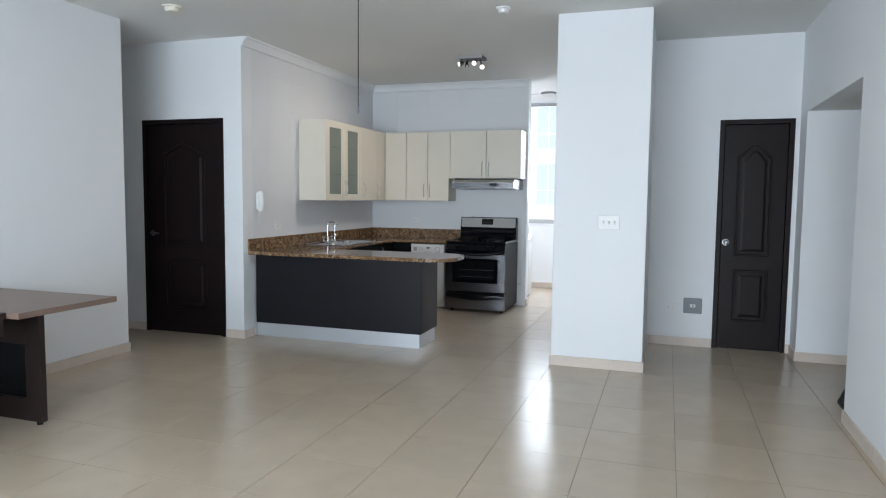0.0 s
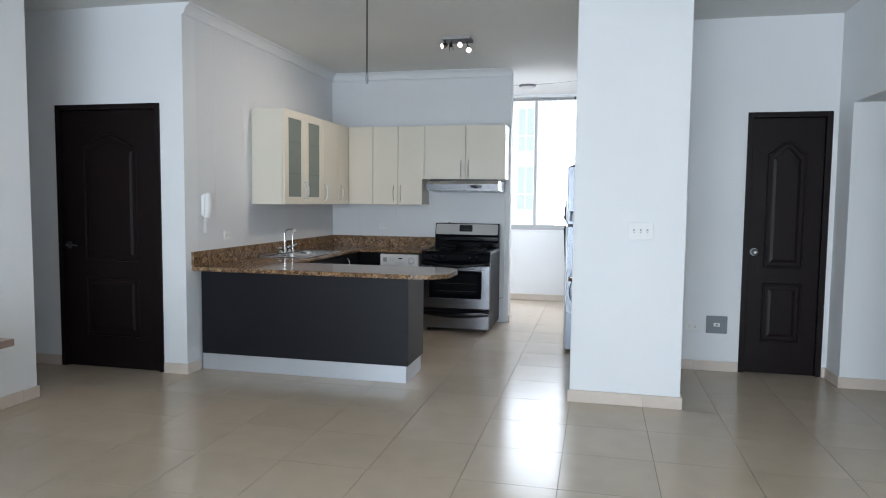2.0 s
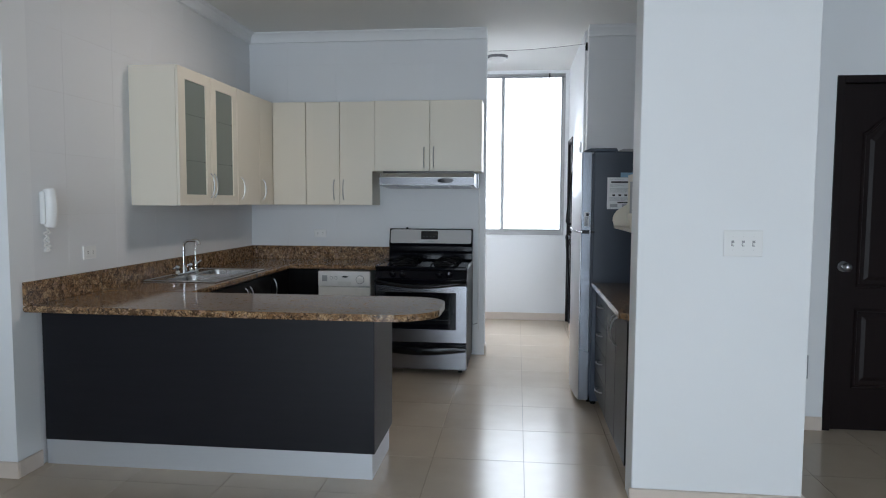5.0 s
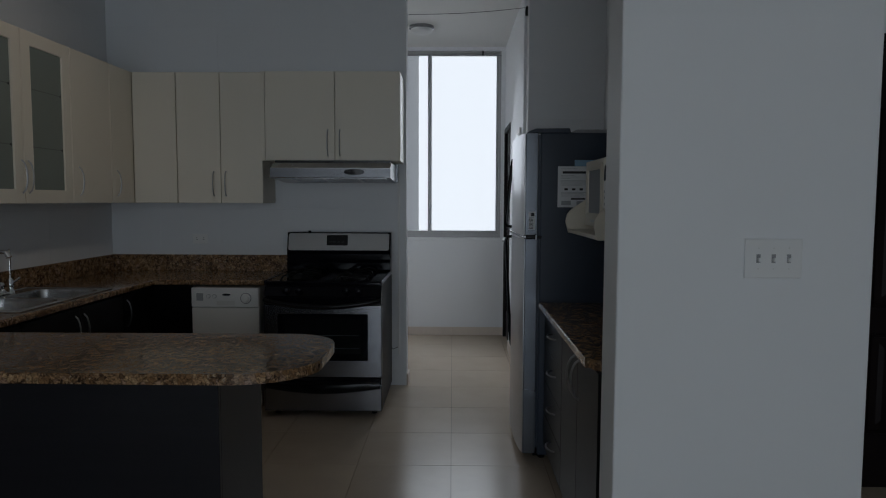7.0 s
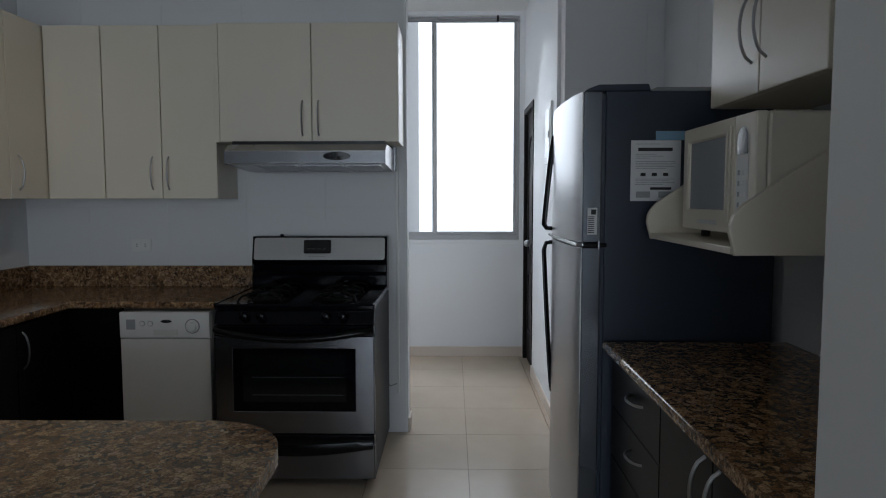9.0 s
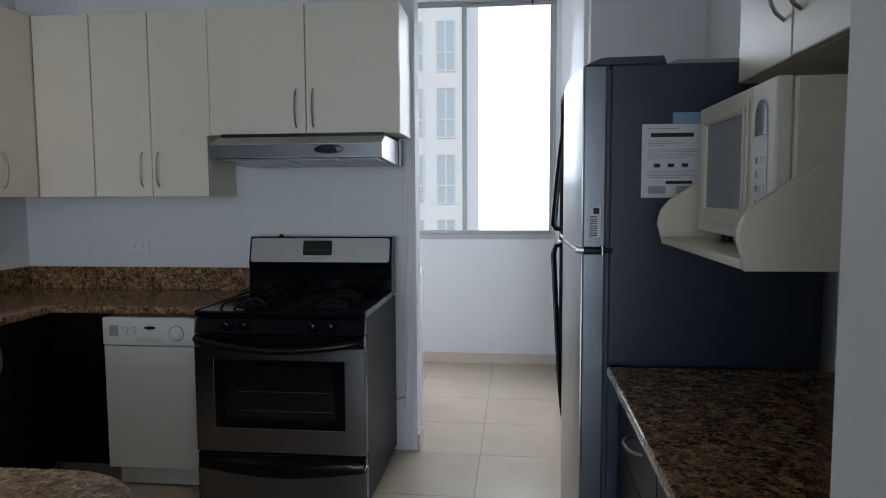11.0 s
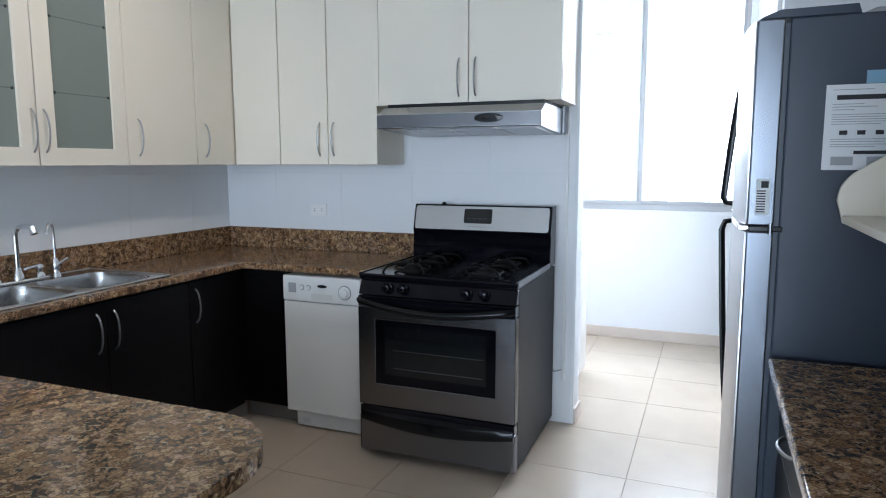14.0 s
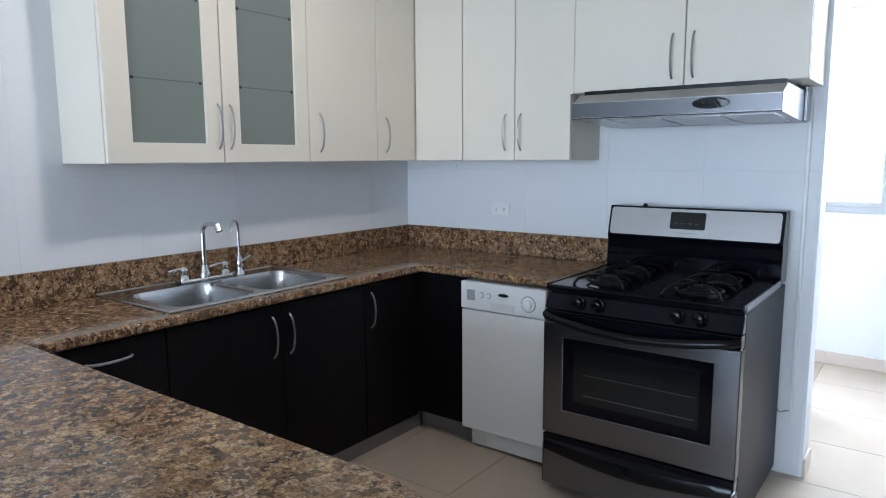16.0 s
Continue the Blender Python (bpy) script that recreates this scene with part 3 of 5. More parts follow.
def bow(mid, along, out, length, reach=0.028, r=0.0042):
    """A bow handle: mid is on the front, along its length, out of the front."""
    mid, along, out = Vector(mid), Vector(along).normalized(), Vector(out).normalized()
    pts = []
    for k in range(13):
        f = -1 + k / 6
        pts.append(mid + along * (f * length / 2) + out * (reach * (1 - f * f) ** 0.6 if abs(f) < 1 else 0))
    bm = tube(pts, r, 8, flat=1.15)
    return bm


def front(dims, root, material, name="door", bevel=0.004):
    return part(name, box(*dims, bevel), material, root)


def carcass(name, at, dims, label, material, category="cabinet", group=""):
    root = thing(name, at, label, category, group)
    part("body", box(*dims, 0.0015, 1), material, root)
    return root


def upper_left():
    zb, zt, xf = 1.382, 2.285, -3.345
    # glass-fronted unit
    y0, y1, y2 = 6.735, 7.201, 7.647
    root = thing("glass_wall_cabinet", (KX, y1, zb), "cream wall cabinet with two frosted glass doors", "cabinet")
    t = 0.018
    for d in ((KX, xf - 0.021, y0, y0 + t, zb, zt), (KX, xf - 0.021, y2 - t, y2 - 0.001, zb, zt)):
        part("side_panel", box(*d, 0.001), M_CREAM, root)
    part("bottom_panel", box(KX, xf - 0.021, y0 + t, y2 - t, zb, zb + t), M_CREAM, root)
    part("top_panel", box(KX, xf - 0.021, y0 + t, y2 - t, zt - t, zt), M_CREAM, root)
    part("back_panel", box(KX, KX + 0.006, y0 + t, y2 - t, zb + t, zt - t), M_CREAM, root)
    for z in (1.68, 1.985):
        part("glass_shelf", box(KX + 0.01, xf - 0.05, y0 + t, y2 - t, z, z + 0.008), M_GSHELF, root, "thin glass shelf behind the frosted door")
    for a, b, hy, wl in ((y0 + 0.001, y1 - 0.002, 7.178, 0.094), (y1 + 0.002, y2 - 0.002, 7.232, 0.08)):
        w = 0.074
        d = part("door", frame_ring("x", a, b, zb, zt, wl, w, w, w, xf - 0.02, xf, 0.003), M_CREAM, root)
        part("glass", box(xf - 0.016, xf - 0.01, a + wl - 0.004, b - w + 0.004, zb + w - 0.004, zt - w + 0.004), M_FROST, d, "frosted grey-green glass panel")
        for z in (1.68, 1.985):
            part("shelf_line", box(xf - 0.0098, xf - 0.009, a + wl + 0.012, b - w - 0.012, z, z + 0.005), M_GSHELF, d, "edge of a shelf seen through the glass")
            for y in (a + wl + 0.012, b - w - 0.012):
                part("shelf_clip", cyl((xf - 0.0098, y, z + 0.002), (xf - 0.0086, y, z + 0.002), 0.0065, n=10), M_INK, d, "dark shelf clip behind the glass")
        part("handle", bow((xf, hy, zb + 0.14), (0, 0, 1), (1, 0, 0), 0.172), M_STEEL, d, "brushed steel bow handle", True)
    for a, b in ((7.647, 8.097), (8.097, 8.395)):
        root = carcass("wall_cabinet", (KX, (a + b) / 2, zb), (KX, xf - 0.021, a, b - 0.001, zb, zt), "cream lacquered single-door wall cabinet", M_CREAM, group="wall cabinets")
        d = front((xf - 0.02, xf, a + 0.002, b - 0.002, zb, zt), root, M_CREAM)
        part("handle", bow((xf, a + 0.065, zb + 0.13), (0, 0, 1), (1, 0, 0), 0.172), M_STEEL, d, "brushed steel bow handle", True)
    root = thing("corner_wall_cabinet", (KX, 8.5, zb), "closed cream corner of the wall cabinets", "cabinet", "wall cabinets")
    part("body", box(KX, xf - 0.003, 8.396, KY, zb, zt), M_CREAM, root)


def upper_back():
    zb, zt, yf = 1.382, 2.285, 8.397
    root = carcass("wall_cabinet", (-3.19, KY, zb), (-3.342, -3.041, yf + 0.021, KY, zb, zt), "narrow cream lacquered wall cabinet in the corner", M_CREAM, group="wall cabinets")
    front((-3.342, -3.042, yf, yf + 0.02, zb, zt), root, M_CREAM)
    root = carcass("wall_cabinet", (-2.77, KY, zb), (-3.038, -2.44, yf + 0.021, KY, zb, zt), "cream two-door wall cabinet beside the hood", M_CREAM, group="wall cabinets")
    for a, b, h in ((-3.036, -2.735, -2.783), (-2.731, -2.44, -2.698)):
        d = front((a, b, yf, yf + 0.02, zb, zt), root, M_CREAM)
        part("handle", bow((h, yf, zb + 0.135), (0, 0, 1), (0, -1, 0), 0.172), M_STEEL, d, "brushed steel bow handle", True)
    zb = 1.677
    root = carcass("hood_cabinet", (-1.97, KY, zb), (-2.437, -1.478, yf - 0.012, KY, zb, zt), "cream two-door cabinet above the cooker hood", M_CREAM, group="wall cabinets")
    for a, b, h in ((-2.41, -1.93, -1.977), (-1.926, -1.48, -1.893)):
        d = front((a, b, yf - 0.033, yf - 0.013, zb, zt), root, M_CREAM)
        part("handle", bow((h, yf - 0.033, zb + 0.122), (0, 0, 1), (0, -1, 0), 0.178), M_STEEL, d, "brushed steel bow handle", True)
    part("filler", box(-2.437, -2.413, yf - 0.028, yf - 0.013, zb, zt, 0.001), M_CREAM, root)


upper_left()
upper_back()


def hood():
    x0, x1, zt, zb, yf = -2.337, -1.53, 1.657, 1.553, 8.2
    root = thing("cooker_hood", (-1.97, KY, zb - 0.02), "slim stainless steel cooker hood under the cabinet", "cooker hood")
    side = [(KY, zt), (yf + 0.08, zt), (yf, zt - 0.038), (yf, zb + 0.004), (yf + 0.006, zb), (KY - 0.13, zb - 0.02), (KY, zb - 0.02)]
    part("body", prism(side, "x", x0, x1, 0.003), M_HOODTOP, root)
    # same steel as the body; the dim reflection is painted by a darker plate
    part("front_band", box(x0 + 0.001, x1 - 0.001, yf - 0.0025, yf - 0.0005, zb + 0.006, zt - 0.04, 0.0008, 1), M_HOOD, root, "hood front in steel darkened for the dim room it reflects")
    # black filler that paints the shadow gap above the hood
    part("mounting_collar", box(x0 + 0.01, x1 - 0.012, yf + 0.1, KY, zt + 0.0005, 1.675), M_BPLASTIC, root, "black block for the shade between hood and cabinet")
    part("side_bracket", box(x1 + 0.001, x1 + 0.014, KY - 0.1, KY - 0.004, zb - 0.016, 1.672, 0.002), M_STEELD, root)
    oval = [(-1.773 + 0.068 * math.cos(2 * math.pi * k / 28), 1.593 + 0.021 * math.sin(2 * math.pi * k / 28)) for k in range(28)]
    sw = part("switch_panel", prism(oval, "y", yf - 0.006, yf + 0.01, 0.0015), M_BLACK, root, "black oval switch panel", True)
    for x in (-1.8, -1.773, -1.746):
        part("push_button", box(x - 0.008, x + 0.008, yf - 0.0085, yf - 0.006, 1.589, 1.598, 0.001), M_BPLASTIC, sw)

    def under(y, d):
        return (y, zb - 0.02 * (y - yf - 0.006) / (KY - 0.13 - yf - 0.006) - d)

    cuts = (x0 + 0.13, -1.985, -1.752, x1 - 0.03)
    for a, b in zip(cuts, cuts[1:]):
        f = part("grease_filter", prism([under(yf + 0.05, -0.001), under(KY - 0.15, -0.001), under(KY - 0.15, 0.002), under(yf + 0.05, 0.002)], "x", a + 0.006, b - 0.006), M_STEELD, root, "aluminium mesh grease filter")
        part("filter_rim", prism([under(yf + 0.045, -0.001), under(KY - 0.145, -0.001), under(KY - 0.145, 0.004), under(yf + 0.045, 0.004)], "x", b - 0.0055, b + 0.0005), M_STEEL, f, "bright filter edge")


hood()


def bases():
    xf = -3.12
    # drawers beside the peninsula
    root = carcass("drawer_base_cabinet", (-3.4, 6.6, 0), (KX, xf - 0.021, 6.4, 6.775, 0.1, CB), "espresso base cabinet with drawers", M_DARK)
    for z0, z1 in ((0.1, 0.36), (0.365, 0.62), (0.625, 0.825)):
        d = front((xf - 0.02, xf, 6.41, 6.773, z0, z1), root, M_DARK, "drawer", 0.002)
        part("handle", bow((xf, 6.58, (z0 + z1) / 2 + 0.045), (0, 1, 0), (1, 0, 0), 0.15), M_STEEL, d, "brushed steel bow handle", True)
    part("kickboard", box(xf - 0.07, xf - 0.055, 6.4, 6.775, 0, 0.1), M_GKICK, root, "grey kickboard")
    root = carcass("sink_base_cabinet", (-3.4, 7.2, 0), (KX, xf - 0.021, 6.777, 7.74, 0.1, 0.66), "espresso two-door base cabinet under the sink", M_DARK)
    part("rail", box(xf - 0.04, xf - 0.021, 6.777, 7.74, 0.66, CB - 0.002), M_DARK, root)
    for a, b, h in ((6.779, 7.266, 7.222), (7.27, 7.738, 7.307)):
        d = front((xf - 0.02, xf, a, b, 0.1, 0.825), root, M_DARK, "door", 0.002)
        part("handle", bow((xf, h, 0.7), (0, 0, 1), (1, 0, 0), 0.166), M_STEEL, d, "brushed steel bow handle", True)
    part("kickboard", box(xf - 0.07, xf - 0.055, 6.776, 7.74, 0, 0.1), M_GKICK, root, "grey kickboard")
    root = carcass("corner_base_cabinet", (-3.4, 8.0, 0), (KX, xf - 0.021, 7.742, KY, 0.1, CB - 0.002), "espresso single-door corner base cabinet", M_DARK)
    d = front((xf - 0.02, xf, 7.744, 8.12, 0.1, 0.825), root, M_DARK, "door", 0.002)
    part("handle", bow((xf, 7.785, 0.705), (0, 0, 1), (1, 0, 0), 0.166), M_STEEL, d, "brushed steel bow handle", True)
    part("return_panel", box(xf - 0.02, -2.855, 8.16, 8.178, 0.1, CB - 0.002, 0.001), M_DARK, root)
    part("kickboard", box(xf - 0.07, xf - 0.055, 7.741, 8.2, 0, 0.1), M_GKICK, root, "grey kickboard")
    part("return_kickboard", box(xf - 0.055, -2.855, 8.22, 8.235, 0, 0.1), M_GKICK, root)


bases()


def peninsula():
    root = thing("peninsula_cabinet", (-2.7, 6.1, 0), "charcoal laminate peninsula base with pale kickboard", "kitchen peninsula")
    part("front_panel", box(KX + 0.014, -1.873, 5.85, 5.868, 0.135, CB, 0.0015), M_PANEL, root)
    part("end_panel", box(-1.891, -1.873, 5.8685, 6.33, 0.135, CB, 0.0015), M_PANEL, root)
    part("rear_panel", box(-3.1, -1.8915, 6.312, 6.33, 0.1, CB, 0.0015), M_DARK, root)
    part("bottom", box(KX + 0.014, -1.892, 5.869, 6.311, 0.137, 0.153), M_DARK, root)
    part("kickboard", box(KX + 0.014, -1.885, 5.856, 5.87, 0, 0.134, 0.001), M_KICK, root, "pale brushed aluminium kickboard")
    part("end_kickboard", box(-1.899, -1.885, 5.871, 6.3, 0, 0.134, 0.001), M_KICK, root, "pale brushed aluminium kickboard")


peninsula()


def worktops():
    root = thing("peninsula_worktop", (-2.6, 6.05, CB), "polished brown granite peninsula worktop with rounded end", "worktop")
    y0, y1, xe = 5.735, 6.362, -1.553
    pts = [(KX, y0)]
    r = 0.27
    for k in range(13):
        a = -math.pi / 2 + math.pi / 2 * k / 12
        pts.append((xe - r + r * math.cos(a), y0 + r * 0.8 + r * 0.8 * math.sin(a)))
    for k in range(11):
        a = math.pi / 2 * k / 10
        pts.append((xe - 0.2 + 0.2 * math.cos(a), y1 - 0.2 + 0.2 * math.sin(a)))
    pts.append((KX, y1))
    part("slab", prism(pts, "z", CB, CT, 0.013), M_GRANITE, root)
    part("upstand", box(KX, KX + 0.02, y0, y1 - 0.001, CT, 0.994, 0.003), M_GRANITE, root)
    root = thing("sink_worktop", (-3.3, 7.6, CB), "polished brown granite corner worktop with upstand", "worktop")
    xs = [KX, -3.56, -3.16, -3.095, -2.335]
    ys = [6.3635, 6.85, 7.62, 8.125, KY]

    def inside(x, y):
        if x > -3.095 and y < 8.125:
            return False
        return not (-3.56 < x < -3.16 and 6.85 < y < 7.62)

    part("slab", cells(xs, ys, inside, CB, CT, 0.011), M_GRANITE, root)
    part("upstand", box(KX, KX + 0.02, 6.364, KY, CT, 0.994, 0.003), M_GRANITE, root)
    part("upstand", box(KX + 0.0205, -2.335, KY - 0.02, KY, CT, 0.994, 0.003), M_GRANITE, root)
    root = thing("small_worktop", (-0.3, 6.5, CB), "polished brown granite worktop beside the fridge", "worktop")
    part("slab", prism([(-0.66, 7.23), (-0.66, 5.99)] + [(-0.66 + 0.08 - 0.08 * math.cos(a), 5.99 - 0.08 * math.sin(a)) for a in (0.3, 0.7, 1.1, 1.5)] + [(0.0, 5.907), (0.0, 7.23)], "z", CB, CT, 0.013), M_GRANITE, root)


worktops()


def sink():
    root = thing("double_sink", (-3.35, 7.25, CT), "satin steel double-bowl sink set in granite", "sink")
    x0, x1, y0, y1, z = -3.657, -3.142, 6.805, 7.655, CT + 0.0055
    b = [(6.865, 7.215), (7.255, 7.605)]
    bx = (-3.545, -3.18)
    xs = [x0, bx[0], bx[1], x1]
    ys = [y0, b[0][0], b[0][1], b[1][0], b[1][1], y1]

    def inside(x, y):
        return not (bx[0] < x < bx[1] and any(p < y < q for p, q in b))

    part("rim", cells(xs, ys, inside, CT + 0.0005, z, 0.002), M_SINK, root)
    e = 0.004
    part("rim_bead", tube([(x0 + e, y0 + e, z), (x1 - e, y0 + e, z), (x1 - e, y1 - e, z), (x0 + e, y1 - e, z), (x0 + e, y0 + e, z)], 0.0035, 8), M_STEEL, root, "rolled bright steel rim edge", True)
    for p, q in b:
        bm = bmesh.new()
        rings = []
        for f, zz in ((0, z - 0.001), (0.004, z - 0.02), (0.012, z - 0.14), (0.035, z - 0.165), (0.1, z - 0.172)):
            ring = []
            r = 0.06
            for cx, cy, a0 in ((bx[1] - r, q - r, 0), (bx[0] + r, q - r, 90), (bx[0] + r, p + r, 180), (bx[1] - r, p + r, 270)):
                for k in range(7):
                    a = radians(a0 + 15 * k)
                    ux, uy = cx + r * math.cos(a), cy + r * math.sin(a)
                    mx, my = (bx[0] + bx[1]) / 2, (p + q) / 2
                    s = 1 - f / 0.17
                    ring.append(bm.verts.new((mx + (ux - mx) * s, my + (uy - my) * s, zz)))
            rings.append(ring)
        n = len(rings[0])
        for a, c in zip(rings, rings[1:]):
            for k in range(n):
                bm.faces.new((a[k], a[(k + 1) % n], c[(k + 1) % n], c[k]))
        bm.faces.new(rings[-1])
        bowl = part("bowl", bm, M_SINK, root, "", True)
        part("drain", lathe([(0.0, 0.001), (0.035, 0.001), (0.04, 0.003), (0.042, 0.0)], ((bx[0] + bx[1]) / 2, (p + q) / 2, z - 0.172)), M_CHROME, bowl, "chrome drain", True)
        # rounded corner plates close the gap between square cut-out and bowl
        for cx, cy, sx, sy in ((bx[1], q, -1, -1), (bx[0], q, 1, -1), (bx[0], p, 1, 1), (bx[1], p, -1, 1)):
            cm = bmesh.new()
            o = cm.verts.new((cx, cy, z - 0.0005))
            arc = [cm.verts.new((cx + sx * 0.06 * (1 - math.cos(radians(a))), cy + sy * 0.06 * (1 - math.sin(radians(a))), z - 0.0005)) for a in range(0, 91, 15)]
            for v, w in zip(arc, arc[1:]):
                cm.faces.new((o, v, w))
            part("corner_plate", cm, M_SINK, bowl)


sink()


def faucets():
    z = CT + 0.0055
    root = thing("kitchen_tap", (-3.6, 7.25, z), "chrome two-handle gooseneck kitchen tap on the sink", "tap")
    y = 7.25
    x = -3.6
    part("deck_plate", box(x - 0.027, x + 0.027, y - 0.13, y + 0.13, z, z + 0.014, 0.006), M_CHROME, root)
    bm = lathe([(0.024, 0), (0.022, 0.02), (0.016, 0.035), (0.0125, 0.05)], (x, y, z + 0.014))
    pts = [(x, y, z + 0.05), (x, y, z + 0.2)]
    for k in range(1, 11):
        a = math.pi - radians(84) * k / 10
        pts.append((x + 0.045 + 0.045 * math.cos(a), y, z + 0.2 + 0.045 * math.sin(a)))
    pts += [(x + 0.085, y, z + 0.247), (x + 0.11, y, z + 0.243)]
    tube(pts, 0.0105, 14, bm)
    part("spout", bm, M_CHROME, root, "", True)
    head = Vector((x + 0.106, y, z + 0.247))
    part("aerator", cyl(head, head + Vector((0.014, 0, -0.03)), 0.0135, 0.0145, n=18), M_CHROME, root, "", True)
    for s in (-1, 1):
        c = Vector((x, y + s * 0.1, z + 0.014))
        bm = lathe([(0.022, 0), (0.02, 0.012), (0.013, 0.02), (0.013, 0.034), (0.018, 0.04), (0.014, 0.052), (0.004, 0.056)], c)
        e = c + Vector((0, 0, 0.044))
        tube([e, e + Vector((0.01, -0.035, 0.004)), e + Vector((0.02, -0.085, 0.0))], 0.006, 10, bm)
        part("lever", bm, M_CHROME, root, "chrome lever handle", True)
    root = thing("filter_tap", (-3.6, 7.43, z), "slim chrome filter tap beside the sink", "tap")
    y = 7.43
    bm = lathe([(0.022, 0), (0.02, 0.01), (0.014, 0.02), (0.017, 0.04), (0.015, 0.07), (0.007, 0.085)], (x, y, z))
    pts = [(x, y, z + 0.08), (x, y, z + 0.19)]
    for k in range(1, 13):
        a = math.pi - math.pi * 1.0 * k / 12
        pts.append((x + 0.018 + 0.018 * math.cos(a), y - 0.03 - 0.03 * math.cos(a), z + 0.205 + 0.042 * math.sin(a)))
    tube(pts, 0.006, 12, bm)
    part("spout", bm, M_CHROME, root, "", True)
    c = Vector((x, y, z + 0.055))
    part("lever", tube([c, c + Vector((0.01, 0.02, 0.008)), c + Vector((0.02, 0.05, 0.025))], 0.007, 10), M_CHROME, root, "", True)


faucets()


def dishwasher():
    x0, x1, yf = -2.852, -2.402, 8.125
    root = thing("dishwasher", ((x0 + x1) / 2, 8.4, 0), "white slimline dishwasher with a round dial", "dishwasher")
    part("body", box(x0, x1, yf + 0.022, 8.68, 0.1, 0.822, 0.003), M_WENAMEL, root)
    part("door", box(x0, x1, yf, yf + 0.021, 0.1, 0.688, 0.005), M_WENAMEL, root)
    p = part("control_panel", box(x0, x1, yf - 0.006, yf + 0.021, 0.692, 0.822, 0.005), M_WPLASTIC, root)
    f = yf - 0.006
    part("dial", lathe([(0.032, 0), (0.031, 0.008), (0.024, 0.01), (0.022, 0.022), (0.012, 0.025)], (x1 - 0.085, f, 0.752), axis="y"), M_WPLASTIC, p, "round white dial", True)
    part("dial_ring", lathe([(0.037, 0), (0.037, 0.0015), (0.033, 0.002)], (x1 - 0.085, f, 0.752), axis="y"), M_GPLASTIC, p)
    part("label", box(x0 + 0.035, x0 + 0.08, f - 0.001, f, 0.735, 0.785), M_GINK, p, "small printed programme chart")
    for k in range(2):
        part("button", cyl((x0 + 0.115 + 0.04 * k, f, 0.765), (x0 + 0.115 + 0.04 * k, f - 0.005, 0.765), 0.011, n=16), M_WPLASTIC, p)
        part("button_rim", lathe([(0.014, 0), (0.014, 0.001), (0.012, 0.0012)], (x0 + 0.115 + 0.04 * k, f, 0.765), axis="y", n=16), M_GPLASTIC, p)
    part("badge", prism([(x0 + 0.235 + 0.028 * math.cos(a), 0.776 + 0.008 * math.sin(a)) for a in (k * math.pi / 8 for k in range(16))], "y", f - 0.002, f), M_STEELD, p, "oval maker's badge")
    part("grip", box(x0 + 0.17, x0 + 0.29, f - 0.0015, f + 0.001, 0.705, 0.735, 0.0005), M_OPAL, p, "recessed door grip")
    part("plinth", box(x0 + 0.035, x1, yf + 0.035, yf + 0.06, 0.012, 0.094, 0.003), M_WENAMEL, root)
    part("plinth_cap", box(x0 + 0.075, x0 + 0.12, yf + 0.033, yf + 0.035, 0.03, 0.055, 0.0005), M_OPAL, root)
    for x in (x0 + 0.06, x1 - 0.06):
        part("foot", cyl((x, yf + 0.1, 0), (x, yf + 0.1, 0.1), 0.015), M_BPLASTIC, root)


dishwasher()


